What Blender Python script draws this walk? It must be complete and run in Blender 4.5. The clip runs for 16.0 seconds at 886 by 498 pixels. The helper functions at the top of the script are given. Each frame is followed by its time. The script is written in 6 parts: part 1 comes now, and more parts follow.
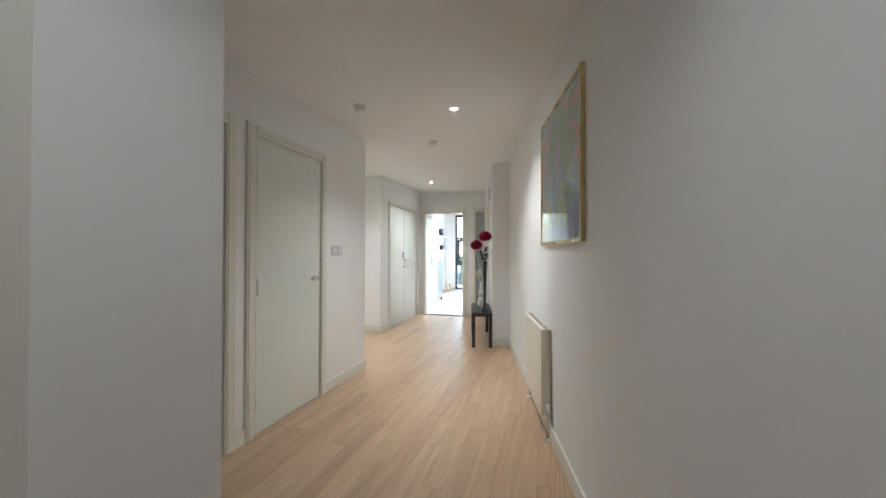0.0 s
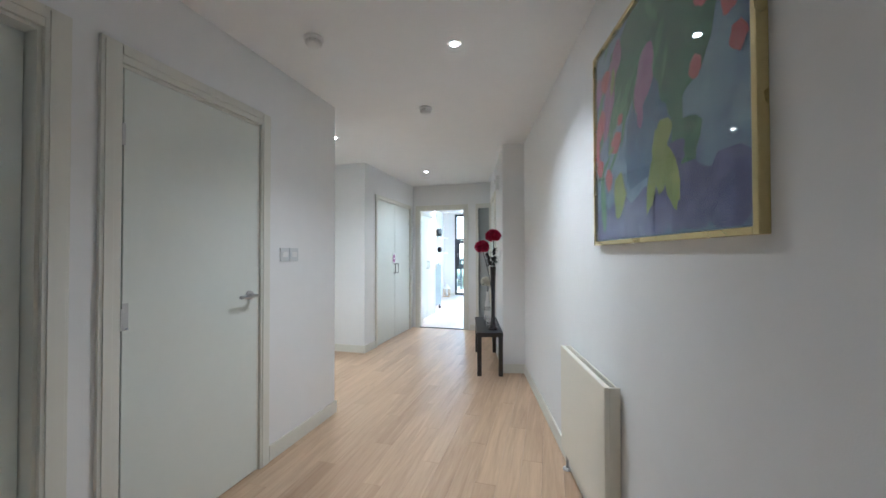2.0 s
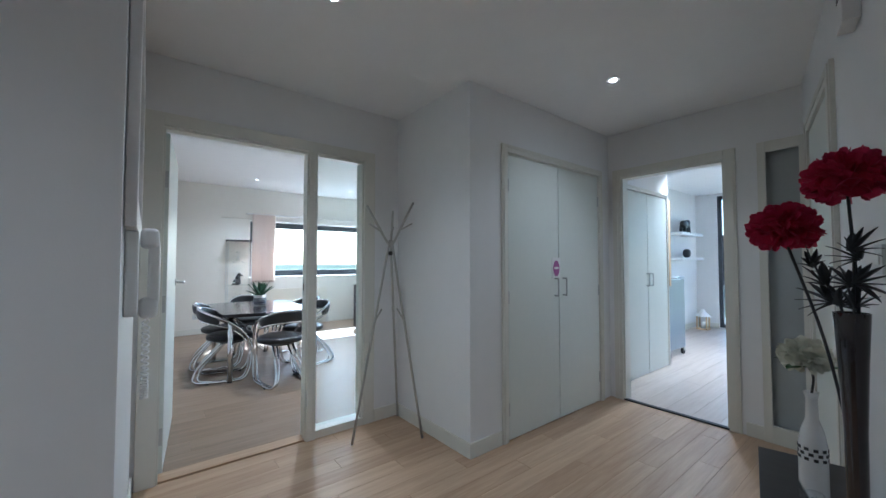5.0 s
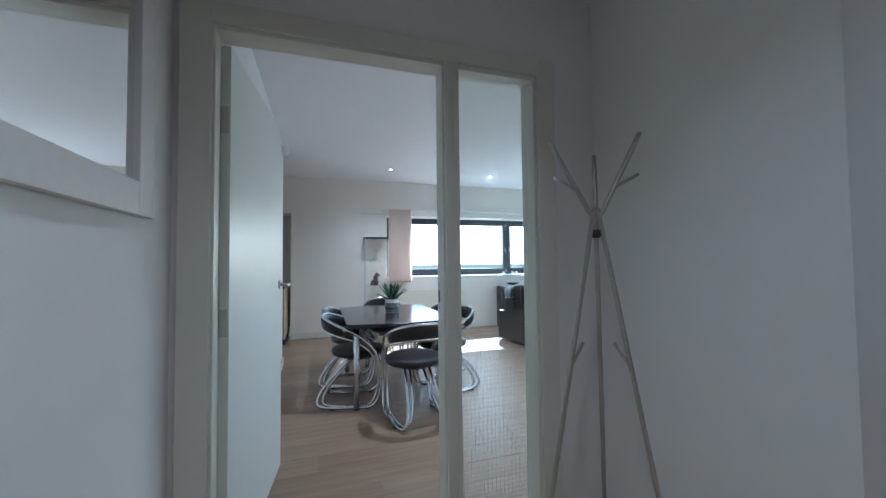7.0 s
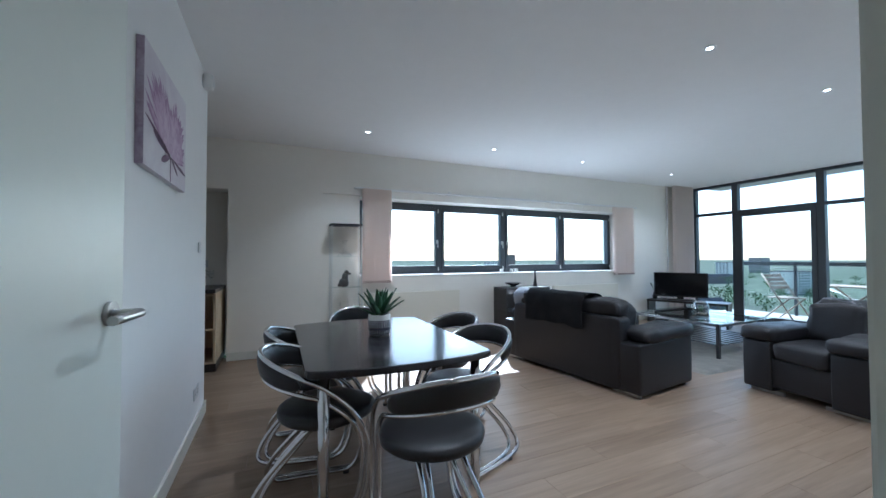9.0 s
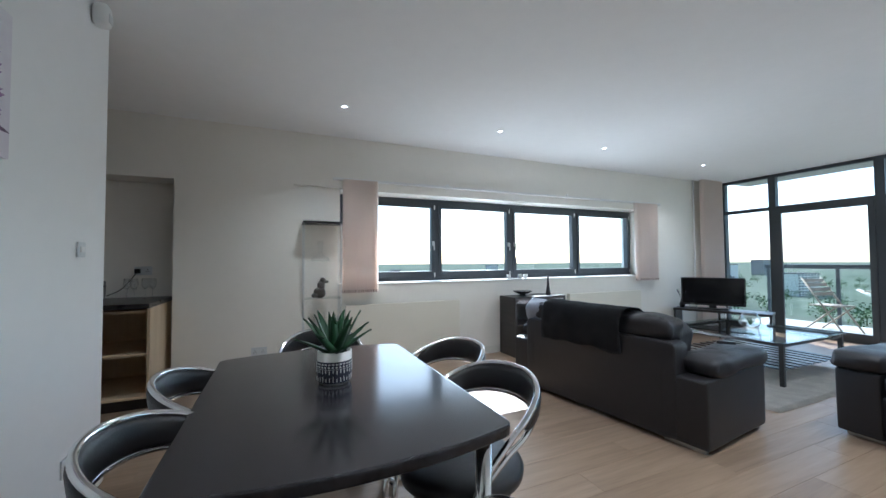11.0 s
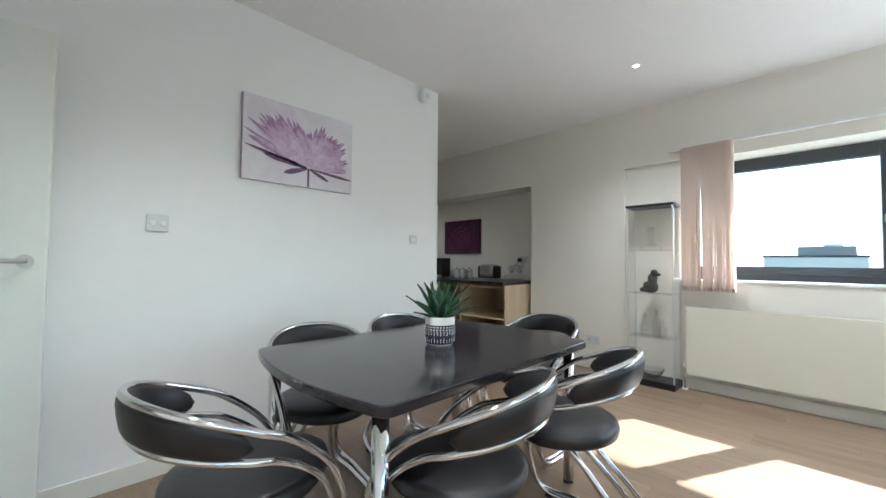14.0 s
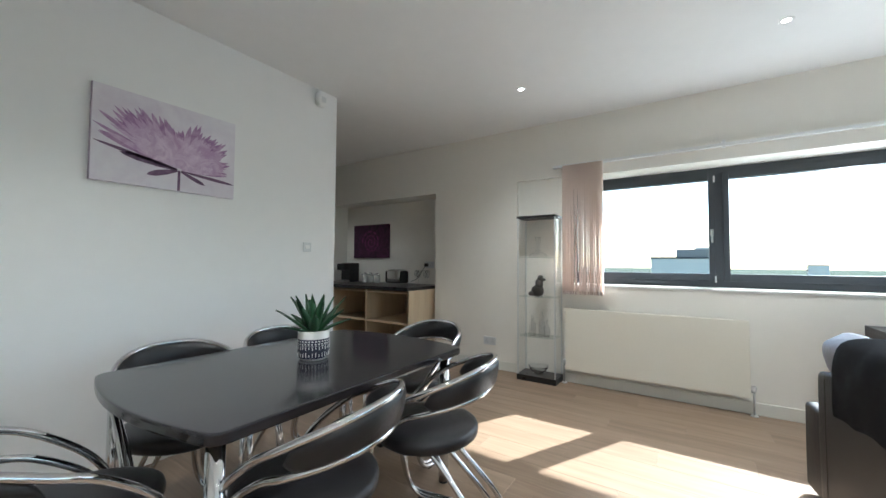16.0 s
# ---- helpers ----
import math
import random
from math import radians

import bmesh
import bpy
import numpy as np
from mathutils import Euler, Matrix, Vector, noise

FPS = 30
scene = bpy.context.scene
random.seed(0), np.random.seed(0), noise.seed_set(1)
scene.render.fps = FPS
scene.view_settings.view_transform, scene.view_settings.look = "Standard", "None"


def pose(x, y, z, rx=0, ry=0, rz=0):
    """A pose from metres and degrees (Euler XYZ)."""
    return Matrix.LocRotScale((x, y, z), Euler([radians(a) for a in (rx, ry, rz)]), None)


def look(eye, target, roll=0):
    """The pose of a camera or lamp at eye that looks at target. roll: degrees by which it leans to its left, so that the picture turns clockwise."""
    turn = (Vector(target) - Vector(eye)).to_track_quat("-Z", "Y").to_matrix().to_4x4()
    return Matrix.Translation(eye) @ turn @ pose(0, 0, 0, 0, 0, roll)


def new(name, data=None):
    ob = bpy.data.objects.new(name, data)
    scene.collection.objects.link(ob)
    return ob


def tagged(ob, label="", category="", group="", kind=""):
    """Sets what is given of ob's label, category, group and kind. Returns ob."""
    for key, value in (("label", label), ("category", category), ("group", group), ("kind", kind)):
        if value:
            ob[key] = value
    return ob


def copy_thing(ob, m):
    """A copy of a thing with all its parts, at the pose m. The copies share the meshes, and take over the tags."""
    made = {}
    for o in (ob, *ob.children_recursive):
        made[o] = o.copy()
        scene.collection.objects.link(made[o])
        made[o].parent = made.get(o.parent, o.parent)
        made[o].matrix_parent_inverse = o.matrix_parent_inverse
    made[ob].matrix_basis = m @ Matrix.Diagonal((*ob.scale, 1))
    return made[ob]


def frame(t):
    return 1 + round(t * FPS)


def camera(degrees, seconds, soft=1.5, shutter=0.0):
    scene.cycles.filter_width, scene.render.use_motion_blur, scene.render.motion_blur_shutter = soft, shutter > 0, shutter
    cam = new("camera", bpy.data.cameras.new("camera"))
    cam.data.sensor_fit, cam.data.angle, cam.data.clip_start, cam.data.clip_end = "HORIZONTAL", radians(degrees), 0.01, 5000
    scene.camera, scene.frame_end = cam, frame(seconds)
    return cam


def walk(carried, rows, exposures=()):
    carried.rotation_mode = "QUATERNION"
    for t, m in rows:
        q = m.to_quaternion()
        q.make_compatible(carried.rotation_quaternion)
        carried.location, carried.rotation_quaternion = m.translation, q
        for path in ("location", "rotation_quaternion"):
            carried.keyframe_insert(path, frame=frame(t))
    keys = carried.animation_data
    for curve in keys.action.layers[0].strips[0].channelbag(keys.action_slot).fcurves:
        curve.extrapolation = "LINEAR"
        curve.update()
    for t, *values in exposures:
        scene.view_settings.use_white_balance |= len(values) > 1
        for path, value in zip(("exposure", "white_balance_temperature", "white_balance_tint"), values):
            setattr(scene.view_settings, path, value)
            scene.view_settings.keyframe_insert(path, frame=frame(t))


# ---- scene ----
cam = camera(99.7, 16.0)
PATH = [
    (0, (1.491, 0.514, 1.246), (0.942, 2.437, 1.265), 0.1),
    (0.5, (1.404, 0.849, 1.257), (0.853, 2.772, 1.278), 0.1),
    (1, (1.332, 1.095, 1.28), (0.783, 3.018, 1.302), -0.1),
    (1.5, (1.288, 1.267, 1.283), (0.734, 3.189, 1.309), -0.2),
    (2, (1.225, 1.507, 1.26), (0.682, 3.431, 1.29), -0.1),
    (2.5, (1.1, 1.969, 1.254), (0.534, 3.887, 1.28), -0.3),
    (3, (1.001, 2.531, 1.253), (0.343, 4.419, 1.282), -0.5),
    (3.5, (0.86, 3.102, 1.272), (-0.099, 4.857, 1.308), -0.5),
    (4, (0.79, 3.572, 1.265), (-0.467, 5.127, 1.31), -0.4),
    (4.2, (0.782, 3.734, 1.257), (-0.58, 5.197, 1.31), -0.3),
    (6.3, (0.204, 4.557, 1.249), (-1.565, 5.488, 1.311), -0.2),
    (6.5, (0.017, 4.581, 1.235), (-1.81, 5.394, 1.297), -0.3),
    (7, (-0.498, 4.63, 1.214), (-2.397, 5.255, 1.284), -0.6),
    (7.5, (-1.055, 4.68, 1.174), (-2.956, 5.295, 1.253), -0.8),
    (8, (-1.474, 4.698, 1.193), (-3.381, 5.3, 1.253), -0.5),
    (8.5, (-1.76, 4.714, 1.201), (-3.625, 5.435, 1.249), -0.2),
    (8.7, (-1.826, 4.719, 1.202), (-3.67, 5.49, 1.25), -0.2),
    (10.8, (-2.575, 5.002, 1.245), (-4.374, 5.874, 1.29), -0.1),
    (11, (-2.665, 5.112, 1.215), (-4.495, 5.915, 1.28), -0.4),
    (11.5, (-2.915, 5.396, 1.232), (-4.876, 5.783, 1.304), -0.4),
    (12, (-3.116, 5.671, 1.239), (-5.105, 5.484, 1.322), -0.4),
    (12.5, (-3.257, 5.867, 1.253), (-5.06, 5.005, 1.331), -0.0),
    (13, (-3.234, 6.113, 1.199), (-4.754, 4.815, 1.271), 0.3),
    (13.5, (-3.136, 6.406, 1.134), (-4.541, 4.984, 1.205), 0.5),
    (14, (-3.046, 6.604, 1.1), (-4.463, 5.193, 1.17), 0.5),
    (14.5, (-2.988, 6.702, 1.091), (-4.408, 5.295, 1.16), 0.5),
    (15, (-2.963, 6.734, 1.104), (-4.383, 5.328, 1.171), 0.4),
    (15.5, (-2.997, 6.727, 1.114), (-4.442, 5.347, 1.19), 0.2),
    (16, (-3.162, 6.813, 1.158), (-4.83, 5.712, 1.236), 0.4),
]
EXPOSURES = [(0.0, 3.75, 5700, 7), (1.0, 3.75, 5300, 6), (2.0, 3.65, 5150, 6), (3.0, 3.35, 4850, 4), (3.5, 3.25, 4850, 4), (4.0, 2.95, 4900, 6), (6.3, 2.15, 4850, 6), (7.5, 1.85, 4800, 6), (8.6, 1.5, 4850, 6), (11.0, 1.6, 5250, 7), (12.5, 1.4, 5350, 7), (13.4, 2.3, 5450, 6), (14.2, 2.3, 5550, 5), (15.2, 2.1, 5550, 5), (16.0, 1.95, 5600, 5)]
walk(cam, [(t, look(eye, target, roll)) for t, eye, target, roll in PATH], EXPOSURES)

# ---- daylight ----
world = bpy.data.worlds.new("daylight")
scene.world = world
world.use_nodes = True
wn = world.node_tree.nodes
sky = wn.new("ShaderNodeTexSky")
sky.sky_type, sky.sun_disc = "NISHITA", False
SUN_DIR = Vector((1.09, -0.553, -1.0)).normalized()
sky.sun_elevation = math.asin(-SUN_DIR.z)
sky.sun_rotation = math.atan2(-SUN_DIR.x, -SUN_DIR.y)
sky.air_density, sky.dust_density, sky.ozone_density = 1.0, 1.4, 1.4
wn["Background"].inputs["Strength"].default_value = 0.15
world.node_tree.links.new(sky.outputs["Color"], wn["Background"].inputs["Color"])
sun = new("sun", bpy.data.lights.new("sun", "SUN"))
sun.data.energy, sun.data.angle, sun.data.color = 4.8, radians(0.5), (1.0, 0.95, 0.87)
sun.matrix_world = look((-30, 20, 30), Vector((-30, 20, 30)) + SUN_DIR)
# unseen fill lamp added outside the ribbon window to light the ceiling
ceiling_fill = new("window_fill_lamp", bpy.data.lights.new("window_fill_lamp", "AREA"))
ceiling_fill.data.shape, ceiling_fill.data.size, ceiling_fill.data.size_y = "RECTANGLE", 0.26, 4.1
ceiling_fill.data.energy, ceiling_fill.data.color = 26, (1.0, 0.975, 0.94)
ceiling_fill.matrix_world = look((-7.62, 8.245, 0.96), (-7.20, 8.245, 1.80))

# ---- numbers of the plan ----
HALL_C, LIV_C, BED_C = 2.45, 2.63, 2.55
LW, CW, DW, EW = -0.43, -1.05, -1.937, 7.648   # corridor left, cupboard, living door, end wall
PW, WW, GY = 4.203, -6.98, 12.7                # picture wall, window wall, glazing
TILT = 12.0
RIGHT = pose(0.981, 5.579, 0, 0, 0, TILT)      # the slanting right wall of the hall


# ---- materials ----
def mat(name, color, rough=0.5, metal=0.0, grain=0.04, scale=8.0, bump=0.05, bscale=120.0, per_object=0.0, spec=0.5, coat=0.0):
    m = bpy.data.materials.new(name)
    m.use_nodes = True
    n, l = m.node_tree.nodes, m.node_tree.links
    b = n["Principled BSDF"]
    b.inputs["Metallic"].default_value = metal
    b.inputs["Specular IOR Level"].default_value = spec
    b.inputs["Coat Weight"].default_value = coat
    tc = n.new("ShaderNodeTexCoord")
    big, small = n.new("ShaderNodeTexNoise"), n.new("ShaderNodeTexNoise")
    big.inputs["Scale"].default_value, small.inputs["Scale"].default_value = scale * 0.25, scale * 5
    big.inputs["Detail"].default_value, small.inputs["Detail"].default_value = 3, 4
    for t in (big, small):
        l.new(tc.outputs["Object"], t.inputs["Vector"])
    add = n.new("ShaderNodeMath")
    add.operation = "ADD"
    l.new(big.outputs["Fac"], add.inputs[0])
    l.new(small.outputs["Fac"], add.inputs[1])
    last = add
    if per_object:
        oi, mul = n.new("ShaderNodeObjectInfo"), n.new("ShaderNodeMath")
        mul.operation = "MULTIPLY_ADD"
        mul.inputs[1].default_value = per_object
        l.new(oi.outputs["Random"], mul.inputs[0])
        l.new(add.outputs[0], mul.inputs[2])
        last = mul
    mr = n.new("ShaderNodeMapRange")
    mr.inputs["From Min"].default_value, mr.inputs["From Max"].default_value = 0.5, 1.5 + per_object
    mr.inputs["To Min"].default_value, mr.inputs["To Max"].default_value = 1 - grain, 1 + grain
    l.new(last.outputs[0], mr.inputs["Value"])
    mix = n.new("ShaderNodeMix")
    mix.data_type, mix.blend_type = "RGBA", "MULTIPLY"
    mix.inputs["Factor"].default_value = 1.0
    mix.inputs["A"].default_value = (*color, 1)
    l.new(mr.outputs["Result"], mix.inputs["B"])
    l.new(mix.outputs["Result"], b.inputs["Base Color"])
    rr = n.new("ShaderNodeMapRange")
    rr.inputs["From Min"].default_value, rr.inputs["From Max"].default_value = 0.3, 0.7
    rr.inputs["To Min"].default_value, rr.inputs["To Max"].default_value = max(0.02, rough * 0.88), min(1, rough * 1.12)
    l.new(big.outputs["Fac"], rr.inputs["Value"])
    l.new(rr.outputs["Result"], b.inputs["Roughness"])
    if bump:
        fine, bn = n.new("ShaderNodeTexNoise"), n.new("ShaderNodeBump")
        fine.inputs["Scale"].default_value, fine.inputs["Detail"].default_value = bscale, 3
        bn.inputs["Strength"].default_value, bn.inputs["Distance"].default_value = bump, 0.004
        l.new(tc.outputs["Object"], fine.inputs["Vector"])
        l.new(fine.outputs["Fac"], bn.inputs["Height"])
        l.new(bn.outputs["Normal"], b.inputs["Normal"])
    return m


def wood(name, dark, light, rough=0.4, along="Y", grainscale=1.0, per_object=0.5, bump=0.06):
    """Grain drawn out along one axis, each piece a little different."""
    m = bpy.data.materials.new(name)
    m.use_nodes = True
    n, l = m.node_tree.nodes, m.node_tree.links
    b = n["Principled BSDF"]
    tc, mp, oi = n.new("ShaderNodeTexCoord"), n.new("ShaderNodeMapping"), n.new("ShaderNodeObjectInfo")
    s = {"X": (0.9, 14, 14), "Y": (14, 0.9, 14), "Z": (14, 14, 0.9)}[along]
    mp.inputs["Scale"].default_value = [v * grainscale for v in s]
    off = n.new("ShaderNodeMath")
    off.operation = "MULTIPLY"
    off.inputs[1].default_value = 37.0
    comb = n.new("ShaderNodeCombineXYZ")
    l.new(oi.outputs["Random"], off.inputs[0])
    for i in range(3):
        l.new(off.outputs[0], comb.inputs[i])
    l.new(comb.outputs[0], mp.inputs["Location"])
    l.new(tc.outputs["Object"], mp.inputs["Vector"])
    a, c = n.new("ShaderNodeTexNoise"), n.new("ShaderNodeTexNoise")
    a.inputs["Scale"].default_value, a.inputs["Detail"].default_value, a.inputs["Distortion"].default_value = 1.6, 6, 0.8
    c.inputs["Scale"].default_value, c.inputs["Detail"].default_value = 7.0, 5
    l.new(mp.outputs[0], a.inputs["Vector"])
    l.new(mp.outputs[0], c.inputs["Vector"])
    m1 = n.new("ShaderNodeMath")
    m1.operation = "MULTIPLY_ADD"
    m1.inputs[1].default_value = 0.45
    l.new(c.outputs["Fac"], m1.inputs[0])
    l.new(a.outputs["Fac"], m1.inputs[2])
    m2 = n.new("ShaderNodeMath")
    m2.operation = "MULTIPLY_ADD"
    m2.inputs[1].default_value = per_object
    l.new(oi.outputs["Random"], m2.inputs[0])
    l.new(m1.outputs[0], m2.inputs[2])
    ramp = n.new("ShaderNodeMapRange")
    ramp.inputs["From Min"].default_value, ramp.inputs["From Max"].default_value = 0.5, 0.98 + per_object
    l.new(m2.outputs[0], ramp.inputs["Value"])
    mix = n.new("ShaderNodeMix")
    mix.data_type = "RGBA"
    mix.inputs["A"].default_value, mix.inputs["B"].default_value = (*dark, 1), (*light, 1)
    l.new(ramp.outputs["Result"], mix.inputs["Factor"])
    l.new(mix.outputs["Result"], b.inputs["Base Color"])
    b.inputs["Roughness"].default_value = rough
    bn = n.new("ShaderNodeBump")
    bn.inputs["Strength"].default_value, bn.inputs["Distance"].default_value = bump, 0.003
    l.new(c.outputs["Fac"], bn.inputs["Height"])
    l.new(bn.outputs["Normal"], b.inputs["Normal"])
    return m


def glass(name, tint=(0.95, 0.98, 0.97), rough=0.0, thin=True, refl=1.0):
    m = bpy.data.materials.new(name)
    m.use_nodes = True
    n, l = m.node_tree.nodes, m.node_tree.links
    n.remove(n["Principled BSDF"])
    tr, gl, mx, fr = n.new("ShaderNodeBsdfTransparent"), n.new("ShaderNodeBsdfGlossy"), n.new("ShaderNodeMixShader"), n.new("ShaderNodeLayerWeight")
    tr.inputs["Color"].default_value = (*tint, 1)
    gl.inputs["Roughness"].default_value = rough
    fr.inputs["Blend"].default_value = 0.5
    p4, sc = n.new("ShaderNodeMath"), n.new("ShaderNodeMath")
    p4.operation, sc.operation = "POWER", "MULTIPLY_ADD"
    p4.inputs[1].default_value, sc.inputs[1].default_value, sc.inputs[2].default_value = 4.0, 0.7 * refl, 0.035 * refl
    l.new(fr.outputs["Facing"], p4.inputs[0])
    l.new(p4.outputs[0], sc.inputs[0])
    l.new(sc.outputs[0], mx.inputs[0])
    l.new(tr.outputs[0], mx.inputs[1])
    l.new(gl.outputs[0], mx.inputs[2])
    l.new(mx.outputs[0], n["Material Output"].inputs["Surface"])
    return m


def glow(name, color, strength):
    m = bpy.data.materials.new(name)
    m.use_nodes = True
    b = m.node_tree.nodes["Principled BSDF"]
    b.inputs["Base Color"].default_value = (*color, 1)
    b.inputs["Emission Color"].default_value = (*color, 1)
    b.inputs["Emission Strength"].default_value = strength
    return m


PAINT = mat("wall_paint", (0.85, 0.85, 0.845), 0.62, grain=0.02, scale=2, bump=0.06, bscale=220)
CREAM = mat("cream_wall_paint", (0.85, 0.825, 0.76), 0.62, grain=0.02, scale=2, bump=0.06, bscale=220)
CEIL = mat("ceiling_paint", (0.88, 0.88, 0.875), 0.85, grain=0.02, scale=2, bump=0.08, bscale=160)
TRIM = mat("cream_gloss_trim", (0.76, 0.75, 0.68), 0.35, grain=0.02, scale=4, bump=0.02, bscale=60)
LEAF = mat("door_paint", (0.74, 0.77, 0.72), 0.38, grain=0.02, scale=4, bump=0.03, bscale=90)
WHITE = mat("white_plastic", (0.82, 0.82, 0.81), 0.35, grain=0.01, bump=0.0)
PLATE = mat("grey_white_plate", (0.66, 0.68, 0.69), 0.3, grain=0.01, bump=0.0)
RADW = mat("radiator_enamel", (0.80, 0.765, 0.66), 0.35, grain=0.015, bump=0.02, bscale=40)
OAK = wood("oak_laminate", (0.38, 0.245, 0.145), (0.64, 0.465, 0.305), 0.36, "Y", 1.0, 0.34)
OAK3 = wood("pale_oak_laminate", (0.40, 0.33, 0.28), (0.58, 0.51, 0.45), 0.38, "Y", 0.9, 0.35)
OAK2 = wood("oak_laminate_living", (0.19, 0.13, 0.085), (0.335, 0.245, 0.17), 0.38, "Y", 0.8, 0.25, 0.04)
BIRCH = wood("birch_carcass", (0.60, 0.46, 0.30), (0.72, 0.58, 0.40), 0.45, "Z", 0.6, 0.1, 0.02)
TEAK = wood("grey_teak", (0.25, 0.2, 0.16), (0.42, 0.35, 0.28), 0.65, "X", 1.0, 0.2)
PINE = wood("pine", (0.5, 0.34, 0.18), (0.68, 0.5, 0.3), 0.5, "Z", 1.0, 0.1)
EBONY = wood("black_brown_veneer", (0.012, 0.010, 0.010), (0.035, 0.030, 0.028), 0.4, "X", 1.0, 0.1, 0.03)
TABLE = wood("dark_table_gloss", (0.016, 0.015, 0.017), (0.032, 0.030, 0.034), 0.16, "X", 0.7, 0.1, 0.01)
CHROME = mat("chrome", (0.72, 0.72, 0.73), 0.08, 1.0, grain=0.01, bump=0.0)
STEEL = mat("brushed_steel", (0.55, 0.55, 0.54), 0.3, 1.0, grain=0.04, scale=20, bump=0.02)
BRASS = mat("gilt_frame", (0.62, 0.52, 0.26), 0.28, 0.85, grain=0.05, scale=20, bump=0.02)
ALU = mat("grey_window_frame", (0.05, 0.058, 0.068), 0.4, 0.0, grain=0.05, bump=0.02, bscale=300)
LEATHER = mat("black_leather", (0.012, 0.0115, 0.013), 0.36, 0, grain=0.15, scale=10, bump=0.35, bscale=350)
SOFAL = mat("dark_brown_leather", (0.0125, 0.0115, 0.0135), 0.46, 0, grain=0.2, scale=6, bump=0.4, bscale=260)
THROW = mat("black_knit", (0.012, 0.012, 0.014), 0.9, 0, grain=0.3, scale=40, bump=0.8, bscale=400)
CUSHION = mat("blue_grey_cushion", (0.26, 0.28, 0.33), 0.5, 0, grain=0.15, scale=12, bump=0.3, bscale=300)
RUGM = mat("shaggy_rug", (0.42, 0.40, 0.36), 0.95, 0, grain=0.3, scale=30, bump=1.0, bscale=160)
BLACK = mat("black_plastic", (0.012, 0.012, 0.013), 0.3, 0, grain=0.05, bump=0.0)
RUBBER = mat("black_rubber", (0.02, 0.02, 0.02), 0.7, 0, grain=0.05, bump=0.0)
SCREEN = mat("tv_screen", (0.006, 0.006, 0.007), 0.12, 0, grain=0.02, bump=0.0)
CLEAR = glass("clear_glass")
CABGLASS = glass("cabinet_glass", (0.996, 0.999, 0.997), refl=0.5)
GREENGLASS = glass("shelf_glass", (0.955, 0.985, 0.972), refl=0.7)
DECANT = glass("crystal", (0.99, 0.995, 0.995), 0.02, refl=2.2)
FROST = mat("frosted_glass", (0.42, 0.45, 0.45), 0.5, 0, grain=0.03, bump=0.1, bscale=300)
VBLIND = mat("pink_vertical_blind", (0.88, 0.83, 0.79), 0.8, 0, grain=0.06, scale=20, bump=0.15, bscale=300)
BWEIGHT = mat("blind_weight_pocket", (0.46, 0.38, 0.35), 0.8, 0, grain=0.08, scale=20, bump=0.1)
vn, vl = VBLIND.node_tree.nodes, VBLIND.node_tree.links      # thin cloth lets light through
tlu, vmx = vn.new("ShaderNodeBsdfTranslucent"), vn.new("ShaderNodeMixShader")
tlu.inputs["Color"].default_value = (0.97, 0.91, 0.87, 1)
vmx.inputs[0].default_value = 0.70
vl.new(vn["Principled BSDF"].outputs[0], vmx.inputs[1])
vl.new(tlu.outputs[0], vmx.inputs[2])
vl.new(vmx.outputs[0], vn["Material Output"].inputs["Surface"])
CERAMIC = mat("white_ceramic", (0.78, 0.77, 0.75), 0.25, 0, grain=0.02, bump=0.0)
NAVY = mat("navy_glaze", (0.02, 0.022, 0.045), 0.35, 0, grain=0.05, bump=0.0)
ALOE = mat("succulent_leaf", (0.028, 0.085, 0.035), 0.42, 0, grain=0.3, scale=14, bump=0.1, bscale=80)
SOIL = mat("dark_soil", (0.03, 0.02, 0.015), 0.95, 0, grain=0.4, scale=40, bump=1.0, bscale=120)
MAGENTA = mat("magenta_petal", (0.50, 0.012, 0.075), 0.6, 0, grain=0.25, scale=30, bump=0.2)
PETALW = mat("white_petal", (0.78, 0.78, 0.66), 0.6, 0, grain=0.1, scale=30, bump=0.1)
DLEAF = mat("charcoal_leaf", (0.03, 0.033, 0.036), 0.5, 0, grain=0.2, scale=20, bump=0.1)
GLEAF = mat("green_leaf", (0.05, 0.13, 0.045), 0.5, 0, grain=0.2, scale=20, bump=0.1)
BVASE = mat("black_gloss_vase", (0.02, 0.015, 0.018), 0.08, 0, grain=0.05, bump=0.0, coat=0.5)
BRONZE = mat("dark_bronze_figure", (0.06, 0.052, 0.045), 0.45, 0.1, grain=0.25, scale=30, bump=0.3, bscale=90)
SILVER = mat("painted_silver_rack", (0.50, 0.49, 0.46), 0.32, 0.9, grain=0.03, bump=0.0)
MIRROR = mat("mirror_silver", (0.88, 0.90, 0.89), 0.02, 1.0, grain=0.0, bump=0.0)
COUNTER = mat("dark_worktop", (0.028, 0.026, 0.026), 0.3, 0, grain=0.3, scale=40, bump=0.05)
CONCRETE = mat("pale_concrete", (0.40, 0.39, 0.37), 0.8, 0, grain=0.12, scale=3, bump=0.2, bscale=40)
LAMPG = glow("downlight_lens", (1.0, 0.96, 0.9), 14.0)
DAYLAMP = glow("dim_downlight_lens", (1.0, 0.97, 0.92), 5.0)


